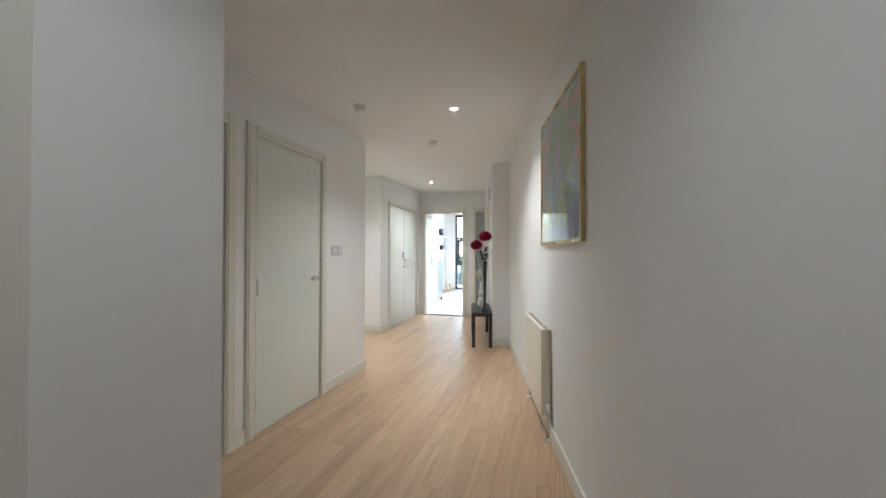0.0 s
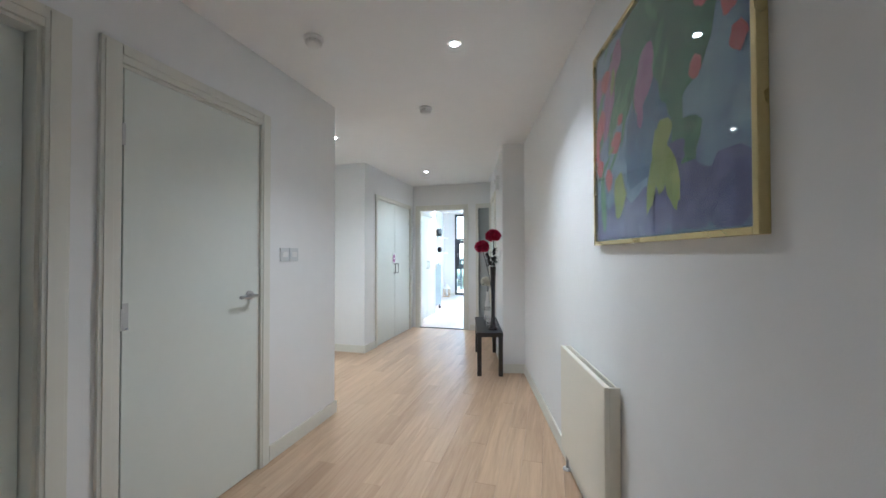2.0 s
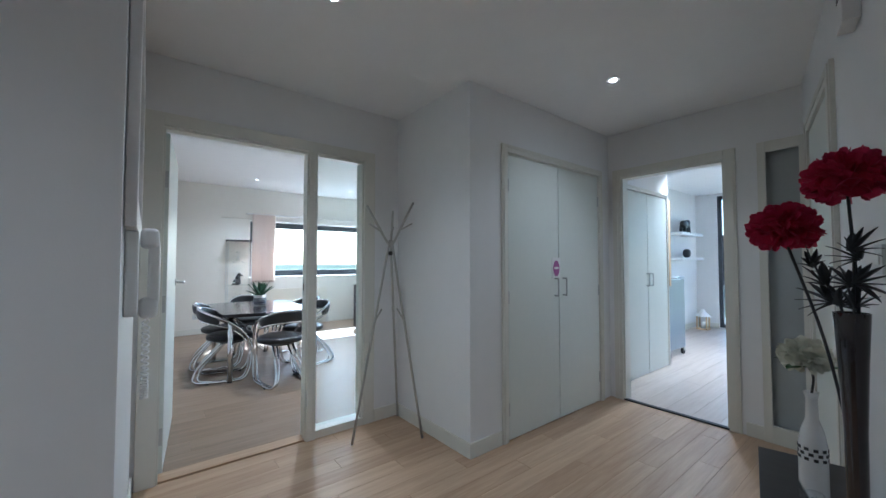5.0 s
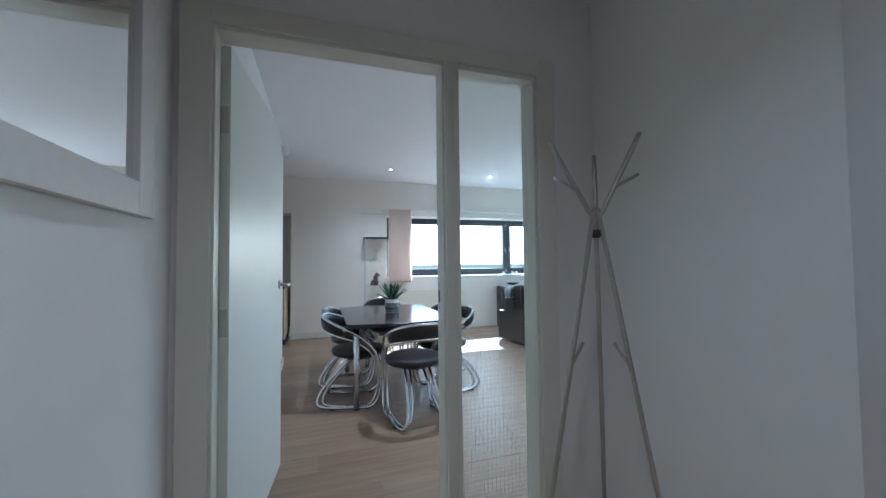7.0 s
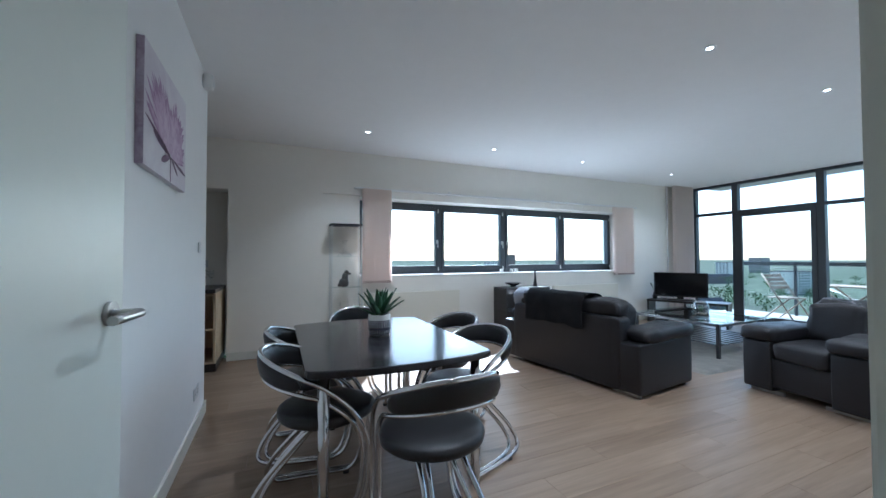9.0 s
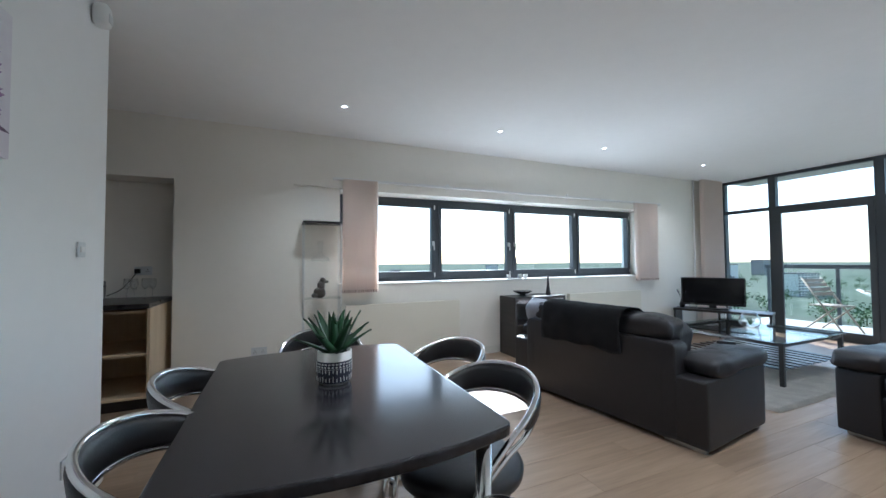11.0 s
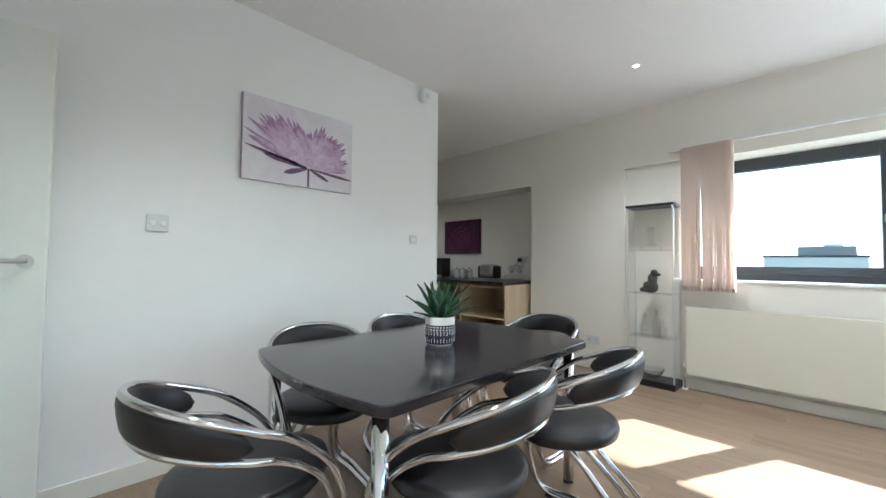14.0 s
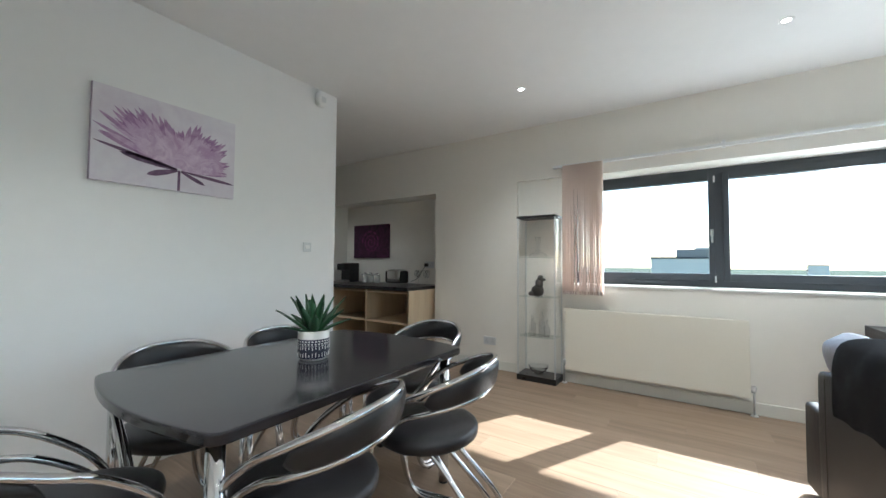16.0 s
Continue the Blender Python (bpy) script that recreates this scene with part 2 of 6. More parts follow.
# ---- mesh tools ----
def bx(bm, x0, x1, y0, y1, z0, z1, bevel=0.0, m=None):
    v = [bm.verts.new(p) for p in ((x0, y0, z0), (x1, y0, z0), (x1, y1, z0), (x0, y1, z0), (x0, y0, z1), (x1, y0, z1), (x1, y1, z1), (x0, y1, z1))]
    f = [bm.faces.new([v[i] for i in q]) for q in ((0, 3, 2, 1), (4, 5, 6, 7), (0, 1, 5, 4), (1, 2, 6, 5), (2, 3, 7, 6), (3, 0, 4, 7))]
    if bevel:
        e = list({e for q in f for e in q.edges})
        out = bmesh.ops.bevel(bm, geom=e, offset=bevel, segments=2, profile=0.7, affect="EDGES")
        v = list({w for q in out["faces"] for w in q.verts} | {w for w in v if w.is_valid})
    if m is not None:
        bmesh.ops.transform(bm, matrix=m, verts=[w for w in v if w.is_valid])
    return v


def box(*a, **k):
    bm = bmesh.new()
    bx(bm, *a, **k)
    return bm


def smooth_path(pts, n=6, closed=False):
    """Catmull-Rom through the points."""
    p = [Vector(q) for q in pts]
    out, c = [], len(p)
    for i in range(c if closed else c - 1):
        a, b = p[i], p[(i + 1) % c]
        p0 = p[i - 1] if (i or closed) else a + (a - b)
        p3 = p[(i + 2) % c] if (i + 2 < c or closed) else b + (b - a)
        for k in range(n):
            t = k / n
            out.append(0.5 * (2 * a + (b - p0) * t + (2 * p0 - 5 * a + 4 * b - p3) * t * t + (3 * a - p0 - 3 * b + p3) * t ** 3))
    if not closed:
        out.append(p[-1])
    return out


def tube(bm, pts, r, seg=10, closed=False, cap=True):
    """A round tube along pts; r a number or a list."""
    pts = [Vector(p) for p in pts]
    c = len(pts)
    rings, ref = [], None
    for i, p in enumerate(pts):
        a = pts[i - 1] if (i or closed) else p
        b = pts[(i + 1) % c] if (i + 1 < c or closed) else p
        t = (b - a).normalized()
        if ref is None:
            ref = t.orthogonal().normalized()
        ref = (ref - t * ref.dot(t)).normalized()
        s = t.cross(ref)
        rad = r[i] if isinstance(r, (list, tuple)) else r
        rings.append([bm.verts.new(p + rad * (math.cos(2 * math.pi * k / seg) * ref + math.sin(2 * math.pi * k / seg) * s)) for k in range(seg)])
    for i in range(c if closed else c - 1):
        a, b = rings[i], rings[(i + 1) % c]
        for k in range(seg):
            f = bm.faces.new((a[k], a[(k + 1) % seg], b[(k + 1) % seg], b[k]))
            f.smooth = True
    if cap and not closed:
        bm.faces.new(rings[0][::-1])
        bm.faces.new(rings[-1])
    return rings


def lathe(bm, profile, seg=32, at=(0, 0, 0)):
    """Turns (radius, height) pairs round the z axis."""
    o = Vector(at)
    rings = []
    for r, z in profile:
        if r < 1e-5:
            rings.append([bm.verts.new(o + Vector((0, 0, z)))])
        else:
            rings.append([bm.verts.new(o + Vector((r * math.cos(2 * math.pi * k / seg), r * math.sin(2 * math.pi * k / seg), z))) for k in range(seg)])
    for a, b in zip(rings, rings[1:]):
        for k in range(seg):
            k2 = (k + 1) % seg
            if len(a) == 1 and len(b) == 1:
                continue
            q = [a[0], b[k2], b[k]] if len(a) == 1 else [a[k], a[k2], b[0]] if len(b) == 1 else [a[k], a[k2], b[k2], b[k]]
            bm.faces.new(q).smooth = True


def lathed(profile, seg=32, at=(0, 0, 0)):
    bm = bmesh.new()
    lathe(bm, profile, seg, at)
    return bm


def tubed(pts, r, seg=10, closed=False):
    bm = bmesh.new()
    tube(bm, pts, r, seg, closed)
    return bm


def put(name, bm, material, at=None):
    """A top-level mesh object."""
    bmesh.ops.recalc_face_normals(bm, faces=bm.faces)
    me = bpy.data.meshes.new(name)
    bm.to_mesh(me)
    bm.free()
    me.materials.append(material)
    ob = new(name, me)
    ob.visible_shadow = material not in (CLEAR, GREENGLASS, DECANT)
    if at is not None:
        ob.matrix_world = at
    return ob


def part(name, bm, material, parent, label=""):
    ob = put(name, bm, material)
    ob.parent = parent
    return tagged(ob, label) if label else ob


def thing(name, at, label, category, group=""):
    ob = new(name)
    ob.empty_display_size = 0.1
    ob.matrix_world = at
    return tagged(ob, label, category, group)


def struct(name, bm, material, label="", at=None):
    return tagged(put(name, bm, material, at), label, kind="structure")


def slab_with_holes(u0, u1, z1, d0, d1, holes, along="y"):
    """A wall u0..u1 long, d0..d1 thick, up to z1, with holes (u0, u1, z0, z1)."""
    bm = bmesh.new()

    def cell(a, b, z0, zz):
        if b - a > 1e-4 and zz - z0 > 1e-4:
            bx(bm, *((d0, d1, a, b) if along == "y" else (a, b, d0, d1)), z0, zz)

    u = u0
    for a, b, z0, zz in sorted(holes):
        cell(u, a, 0, z1)
        cell(a, b, 0, z0)
        cell(a, b, zz, z1)
        u = b
    cell(u, u1, 0, z1)
    return bm


# ---- structure: hall ----
struct("wall_corridor", slab_with_holes(1.38, 4.065, HALL_C, LW - 0.1, LW, [(1.50, 2.36, 0, 2.045), (2.575, 3.36, 0, 2.045)]), PAINT, "white painted corridor wall with two cream doors")
struct("wall_near", slab_with_holes(-1.5, 1.28, HALL_C, 0.48, 0.58, []), PAINT, "white painted wall where the corridor narrows")
struct("wall_near_return", box(LW - 0.1, 0.58, 1.28, 1.38, 0, HALL_C), PAINT, "white painted return wall")
struct("wall_mirror", box(DW, LW, 4.065, 4.165, 0, HALL_C), PAINT, "white painted alcove wall with a mirror")
struct("wall_alcove", box(DW, CW, 5.86, 5.96, 0, HALL_C), PAINT, "white painted alcove wall behind the coat stand")
struct("wall_cupboard", slab_with_holes(5.96, EW, HALL_C, CW - 0.1, CW, [(6.20, 7.46, 0, 2.045)]), PAINT, "white painted wall with a double cupboard")
struct("wall_end", slab_with_holes(CW - 0.1, 0.62, HALL_C + 0.1, EW, EW + 0.1, [(-0.94, -0.125, 0, 2.045), (0.09, 0.30, 0.1, 2.045)], "x"), PAINT, "white painted end wall with a doorway")
struct("wall_right", box(0, 0.12, -7.3, 0, 0, HALL_C), PAINT, "long slanting white painted corridor wall", RIGHT)
struct("wall_pier", box(-0.232, 0.12, 0, 2.45, 0, HALL_C), PAINT, "white painted wall standing out past a pier", RIGHT)
struct("wall_back", box(0.48, 2.9, -1.6, -1.5, 0, HALL_C), PAINT, "plain white wall closing the corridor")
struct("ceiling_hall", box(DW, 2.9, -1.6, EW, HALL_C, HALL_C + 0.1), CEIL, "flat white painted ceiling of the hall")
struct("wall_door", slab_with_holes(4.065, 5.96, LIV_C, DW - 0.105, DW, [(4.2, 5.61, 0, 2.09)]), PAINT, "white wall with a glazed doorway to the living room")

# ---- structure: living room ----
struct("wall_picture", box(-5.379, DW - 0.105, 4.1, PW, 0, LIV_C), PAINT, "white painted living room wall with a flower canvas")
bm = bmesh.new()
OUT = -7.45
BACK = -7.02
for a, b, z0, z1, d0, d1 in ((1.0, 2.25, 0, LIV_C, OUT, WW), (2.25, 4.18, 0, LIV_C, OUT, -7.30), (2.25, 4.18, 2.03, LIV_C, -7.30, WW), (4.18, 5.255, 0, LIV_C, OUT, WW), (5.255, 5.742, 0, 2.055, OUT, BACK), (5.255, 5.742, 2.055, LIV_C, OUT, WW),
                             (5.742, 10.66, 0, 0.945, OUT, WW), (5.742, 10.66, 2.035, LIV_C, OUT, WW), (10.66, GY, 0, LIV_C, OUT, WW)):
    bx(bm, d0, d1, a, b, z0, z1)
struct("wall_window", bm, CREAM, "cream white wall with a long ribbon window")
struct("wall_east", box(DW - 0.105, DW, 5.96, GY + 0.1, 0, LIV_C), PAINT, "plain white living room wall")
struct("wall_kitchen_back", box(-7.45, -3.4, 0.9, 1.0, 0, LIV_C), PAINT, "plain white kitchen wall")
struct("wall_kitchen_side", box(-3.5, -3.4, 1.0, 4.1, 0, LIV_C), PAINT, "plain white kitchen wall")
struct("ceiling_living", box(-7.45, DW - 0.0, 0.9, GY + 0.1, LIV_C, LIV_C + 0.12), CEIL, "flat white painted living room ceiling")

# ---- structure: bedroom beyond the end door ----
struct("wall_bedroom_left", box(DW, DW + 0.02, 9.3, GY, 0, BED_C), PAINT, "white painted bedroom wall")
struct("wall_bedroom_right", box(1.4, 1.5, EW + 0.1, GY, 0, BED_C), PAINT, "plain white bedroom wall")
struct("wall_bedroom_front", box(0.62, 1.5, EW, EW + 0.1, 0, BED_C), PAINT, "plain white bedroom wall")
struct("wall_bedroom_window", slab_with_holes(DW, 1.5, BED_C, GY, GY + 0.2, [(-1.56, 0.9, 0.02, 2.50)], "x"), PAINT, "white wall round a tall bedroom window")
struct("wall_wardrobe", box(DW + 0.02, CW - 0.1, EW + 0.1, 9.3, 0, BED_C), PAINT, "white built-out wardrobe in the bedroom")
struct("ceiling_bedroom", box(DW, 1.5, EW + 0.1, GY + 0.2, BED_C, BED_C + 0.1), CEIL, "flat white bedroom ceiling")


# ---- skirting and door frames ----
def skirt(name, runs, at=None):
    """Skirting 95 mm high; runs are (x0, x1, y0, y1)."""
    bm = bmesh.new()
    for x0, x1, y0, y1 in runs:
        bx(bm, x0, x1, y0, y1, 0, 0.095, bevel=0.004)
    return struct(name, bm, TRIM, "cream painted skirting board", at)


T = 0.014
skirt("baseboard_corridor", [(LW, LW + T, 2.43, 2.507), (LW, LW + T, 3.427, 4.165 + T)])
skirt("baseboard_mirror", [(DW + 0.03, LW, 4.165, 4.165 + T)])
skirt("baseboard_alcove", [(DW, CW + T, 5.86 - T, 5.86), (CW, CW + T, 5.86, 6.145)])
skirt("baseboard_door_wall", [(DW, DW + T, 5.64, 5.846)])
skirt("baseboard_end", [(-0.04, 0.06, EW - T, EW)])
skirt("baseboard_right", [(-T, 0, -7.3, -T)], RIGHT)
skirt("baseboard_pier", [(-0.232 - T, 0, -T, 0), (-0.232 - T, -0.232, 0, 0.94)], RIGHT)
skirt("baseboard_near", [(0.58, 0.58 + T, 0.96, 1.38 + T), (-0.42, 0.58, 1.38, 1.38 + T)])
skirt("baseboard_picture", [(-5.379 - T, -2.15, PW, PW + T), (-5.379 - T, -5.379, 4.1, PW)])
skirt("baseboard_window", [(WW, WW + T, 5.742, GY), (WW, WW + T, 4.18, 5.255)])
skirt("baseboard_east", [(DW - 0.105 - T, DW - 0.105, 5.66, GY)])
skirt("baseboard_bedroom", [(DW + 0.02, DW + 0.034, 9.3, GY), (DW + 0.02, -1.56, GY - T, GY)])


def architrave(name, m, u0, u1, z1, w=0.075, d=0.018, inner=0.012, depth=0.1):
    """A stepped cream frame round an opening u0..u1 (along local y, facing local +x), with its lining."""
    bm = bmesh.new()
    for a, b in ((u0 - w, u0), (u1, u1 + w)):
        bx(bm, 0, d, a, b, 0, z1 + w, bevel=0.004)
        bx(bm, d, d + 0.006, a + 0.012, b - 0.03 if a < u0 else b - 0.012, 0.004, z1 + w - 0.012, bevel=0.002)
    bx(bm, 0, d, u0, u1, z1, z1 + w, bevel=0.004)
    bx(bm, d, d + 0.006, u0, u1, z1 + 0.03, z1 + w - 0.012, bevel=0.002)
    bx(bm, -depth, 0, u0 - 0.012, u0 + inner, 0, z1)
    bx(bm, -depth, 0, u1 - inner, u1 + 0.012, 0, z1)
    bx(bm, -depth, 0, u0 + inner, u1 - inner, z1 - inner, z1 + 0.003)
    return struct(name, bm, TRIM, "cream painted moulded door frame", m)


def lever(parent, y, z, x=0.0, way=1, side=1):
    """A round rose with a straight lever, on a face looking along local +x (side 1) or -x."""
    bm = bmesh.new()
    tube(bm, [(x, y, z), (x + 0.009 * side, y, z)], 0.026, 24)
    rose = part("door_handle", bm, STEEL, parent, "brushed steel lever handle")
    bm = bmesh.new()
    tube(bm, smooth_path([(x + 0.008 * side, y, z), (x + 0.05 * side, y, z), (x + 0.058 * side, y + 0.012 * way, z), (x + 0.058 * side, y + 0.12 * way, z)], 4), 0.0095, 12)
    part("lever", bm, STEEL, rose)


def hinge(parent, y, z, x=0.0, h=0.09):
    bm = box(x - 0.004, x + 0.006, y - 0.007, y + 0.007, z - h / 2, z + h / 2, bevel=0.003)
    part("hinge", bm, STEEL, parent, "small steel hinge")


def flush_leaf(name, m, u0, u1, z1, x0, x1, label, handle=0, hinges=(), mate=0.0):
    """A plain painted leaf in the local y-z plane."""
    ob = thing(name, m, label, "door")
    ob["kind"] = "structure"
    part("leaf", box(x0, x1, u0 + 0.004, u1 - 0.004, 0.008, z1 - 0.004, bevel=0.003), LEAF, ob)
    if handle:
        lever(ob, u1 - 0.065 if handle > 0 else u0 + 0.065, 1.03, x1, -1 if handle > 0 else 1)
    for z in hinges:
        hinge(ob, u0, z, x1)
    return ob


MX = pose(LW, 0, 0)
architrave("trim_door_1", MX, 2.59, 3.345, 2.035)
d1 = flush_leaf("door_1", MX, 2.602, 3.333, 2.023, -0.036, 0.004, "closed cream flush door with a lever handle", 1, (0.22, 1.0, 1.75))
part("keep", box(0.004, 0.006, 2.604, 2.628, 0.955, 1.065, bevel=0.001), STEEL, d1, "steel hinge plate on the door edge")
architrave("trim_door_2", MX, 1.515, 2.35, 2.035)
flush_leaf("door_2", MX, 1.527, 2.338, 2.023, -0.1, -0.06, "closed cream flush door set back in its frame")
architrave("trim_door_3", pose(0.58, 0, 0), 0.05, 0.88, 2.035)
flush_leaf("door_3", pose(0.58, 0, 0), 0.062, 0.868, 2.023, -0.1, -0.06, "closed cream flush door set back in its frame")

# double cupboard
MC = pose(CW, 0, 0)
architrave("trim_cupboard", MC, 6.21, 7.45, 2.035, 0.055)
for a, b, hy in ((6.222, 6.83, 6.775), (6.83, 7.438, 6.885)):
    d = flush_leaf("door_4", MC, a, b, 2.023, -0.034, 0.005, "closed cream flush cupboard door with a bar pull")
    bm = bmesh.new()
    tube(bm, smooth_path([(0.005, hy, 0.985), (0.035, hy, 0.985), (0.04, hy, 0.99), (0.04, hy, 1.115), (0.035, hy, 1.12), (0.005, hy, 1.12)], 4), 0.006, 10)
    part("pull", bm, STEEL, d, "steel bow pull")
    for z in (0.22, 1.0, 1.8):
        hinge(d, a if a < 6.5 else b, z, 0.005)
sign = thing("cupboard_notice", pose(CW + 0.006, 6.79, 1.2), "small white notice with a purple oval stuck on the cupboard", "notice")
part("card", box(0, 0.003, -0.055, 0.055, -0.08, 0.085, bevel=0.001), WHITE, sign)
PURPLE = mat("purple_print", (0.36, 0.10, 0.30), 0.5, grain=0.05, bump=0)
bm = bmesh.new()
tube(bm, [(0.003, 0, 0), (0.005, 0, 0)], 0.05, 28)
bmesh.ops.scale(bm, vec=(1, 0.8, 1.25), verts=bm.verts)
oval = part("oval_print", bm, PURPLE, sign, "purple oval print")
part("text_bar", box(0.005, 0.006, -0.028, 0.028, -0.006, 0.012), WHITE, oval)

# end doorway with side light
ME = pose(0, EW, 0, 0, 0, -90)     # local y -> world x, local +x -> world -y
architrave("trim_end_door", ME, -0.925, -0.14, 2.03)
bm = bmesh.new()
for a, b in ((0.062, 0.108), (0.282, 0.335)):
    bx(bm, 0.001, 0.024, a, b, 0.0, 2.105, bevel=0.003)
bx(bm, 0.001, 0.024, 0.108, 0.282, 2.03, 2.105, bevel=0.003)
bx(bm, 0.001, 0.024, 0.108, 0.282, 0.0, 0.12, bevel=0.003)
struct("trim_side_light", bm, TRIM, "cream frame of a narrow side light", ME)
struct("window_side_light", box(-0.05, -0.042, 0.09, 0.30, 0.1, 2.045), FROST, "grey frosted glass side light", ME)
# door in the far right wall
MR = RIGHT @ pose(-0.232, 0, 0, 0, 0, 180)
architrave("trim_right_door", MR, -1.80, -1.02, 2.035, depth=0.0)
flush_leaf("door_5", MR, -1.788, -1.032, 2.023, 0.001, 0.008, "closed cream flush door beside the end doorway")
struct("threshold", box(-0.93, -0.135, EW - 0.01, EW + 0.03, 0.0, 0.012, bevel=0.003), RUBBER, "dark strip across the end doorway")

# living room doorway: door frame, mullion and glazed side light
MD = pose(DW, 0, 0)
bm = bmesh.new()
for a, b in ((4.185, 4.28), (5.545, 5.635)):
    bx(bm, 0, 0.018, a, b, 0, 2.115, bevel=0.004)
bx(bm, 0, 0.018, 4.28, 5.545, 2.04, 2.115, bevel=0.004)
bx(bm, -0.105, 0.022, 5.112, 5.150, 0, 2.04, bevel=0.004)
bx(bm, -0.07, 0.022, 5.150, 5.172, 0, 2.04, bevel=0.004)          # mullion
for a, b in ((5.104, 5.112), (5.172, 5.178), (4.28, 4.290), (5.530, 5.545)):
    bx(bm, -0.05, 0.006, a, b, 0.0, 2.04, bevel=0.003)
bx(bm, -0.105, 0, 4.2, 4.28, 0, 2.04)
bx(bm, -0.105, 0, 5.545, 5.615, 0, 2.04)
bx(bm, -0.105, 0, 4.2, 5.615, 2.04, 2.095)
bx(bm, -0.05, 0.006, 4.290, 5.104, 2.024, 2.04, bevel=0.003)
bx(bm, -0.05, 0.006, 5.178, 5.530, 2.018, 2.04, bevel=0.003)
bx(bm, -0.105, 0.012, 5.172, 5.545, 0, 0.055, bevel=0.003)
for a, b in ((4.2, 4.28), (5.545, 5.64)):
    bx(bm, -0.125, -0.105, a, b, 0, 2.115, bevel=0.004)
bx(bm, -0.125, -0.105, 4.28, 5.545, 2.04, 2.115, bevel=0.004)
struct("trim_living_door", bm, TRIM, "cream moulded frame with a mullion and side light", MD)
pane = tagged(struct("window_door_side", box(-0.062, -0.056, 5.172, 5.545, 0.055, 2.04), CLEAR, "wired clear glass side light", MD))
pane.visible_shadow = False
bm = bmesh.new()
for i in range(19):
    y = 5.183 + i * 0.0191
    bx(bm, -0.0593, -0.0589, y, y + 0.0004, 0.055, 2.03)
for i in range(103):
    z = 0.06 + i * 0.0191
    bx(bm, -0.0593, -0.0589, 5.172, 5.545, z, z + 0.0004)
w = part("wire_mesh", bm, WHITE, pane, "fine wire mesh in the glass")
sp_ = struct("strike_plate", box(-0.090, -0.060, 5.1095, 5.1122, 1.015, 1.13, bevel=0.001), STEEL, "steel strike plate on the mullion", MD)
part("latch_hole", box(-0.084, -0.066, 5.1088, 5.1096, 1.045, 1.095), mat("brown_latch_recess", (0.05, 0.028, 0.02), 0.6), sp_, "dark latch opening")
for z in (1.027, 1.118):
    part("screw", tubed([(-0.075, 5.1096, z), (-0.075, 5.1085, z)], 0.004, 10), STEEL, sp_)
struct("threshold_living", box(DW - 0.105, DW, 4.28, 5.112, 0, 0.012, bevel=0.003), OAK, "flat oak threshold strip")

ld = thing("door_6", pose(DW - 0.112, 4.292, 0, 0, 0, 84.5), "open pale flush door to the living room", "door")
ld["kind"] = "structure"
part("leaf", box(-0.022, 0.022, 0.0, 0.945, 0.008, 2.03, bevel=0.002), LEAF, ld)
lever(ld, 0.885, 1.09, -0.022, -1, -1)
lever(ld, 0.885, 1.09, 0.022, -1, 1)
for z in (0.22, 1.0, 1.75):
    part("hinge", box(-0.018, 0.018, -0.003, 0.0, z - 0.05, z + 0.05), STEEL, ld, "steel butt hinge")

# ---- ribbon window ----
win = thing("window_1", pose(0, 0, 0), "long ribbon window with four dark grey framed panes", "window")
win["kind"] = "structure"
X0, X1 = -7.345, -7.27
posts = (5.745, 7.035, 8.215, 9.44, 10.655)
bm = bmesh.new()
bx(bm, X0, X1, 5.745, 10.655, 0.965, 1.02, bevel=0.004)
bx(bm, X0, X1, 5.745, 10.655, 1.985, 2.033, bevel=0.004)
bx(bm, X0, X1, 5.745, 5.78, 1.02, 1.985)
bx(bm, X0, X1, 10.62, 10.655, 1.02, 1.985)
for y in posts[1:4]:
    bx(bm, X0, X1, y - 0.03, y + 0.03, 1.02, 1.985)
part("window_frame", bm, ALU, win, "dark grey aluminium frame")
for i in range(4):
    a, b = posts[i] + (0.03 if i else 0.035), posts[i + 1] - (0.03 if i < 3 else 0.035)
    bm = bmesh.new()
    for q in ((a, a + 0.045, 1.02, 1.985), (b - 0.045, b, 1.02, 1.985)):
        bx(bm, X0 + 0.01, X1 + 0.014, *q, bevel=0.005)
    for q in ((a + 0.045, b - 0.045, 1.02, 1.085), (a + 0.045, b - 0.045, 1.925, 1.985)):
        bx(bm, X0 + 0.01, X1 + 0.014, *q, bevel=0.005)
    sash = part("sash", bm, ALU, win)
    g = part("pane", box(-7.312, -7.302, a + 0.04, b - 0.04, 1.08, 1.93), CLEAR, sash, "clear glass pane")
    g.visible_shadow = False
    if i in (1, 2, 0):
        hy = b - 0.022 if i in (0,) else a + 0.022 if i == 2 else b - 0.022
        bm = bmesh.new()
        bx(bm, X1 + 0.014, X1 + 0.026, hy - 0.013, hy + 0.013, 1.42, 1.48, bevel=0.004)
        tube(bm, smooth_path([(X1 + 0.024, hy, 1.465), (X1 + 0.05, hy, 1.465), (X1 + 0.055, hy, 1.455), (X1 + 0.055, hy, 1.36)], 3), 0.008, 10)
        part("window_handle", bm, STEEL, sash, "silver tilt handle")
    for z in (1.035, 1.93):
        bm = box(X1 + 0.014, X1 + 0.022, b - 0.008, b + 0.006, z - 0.03, z + 0.03, bevel=0.003)
        part("window_hinge", bm, WHITE, sash)
struct("window_sill", box(-7.27, WW + 0.012, 5.745, 10.655, 0.945, 0.965, bevel=0.005), WHITE, "white painted window sill")
bm = bmesh.new()
bx(bm, WW, WW + 0.05, 5.66, 11.0, 2.135, 2.16, bevel=0.005)
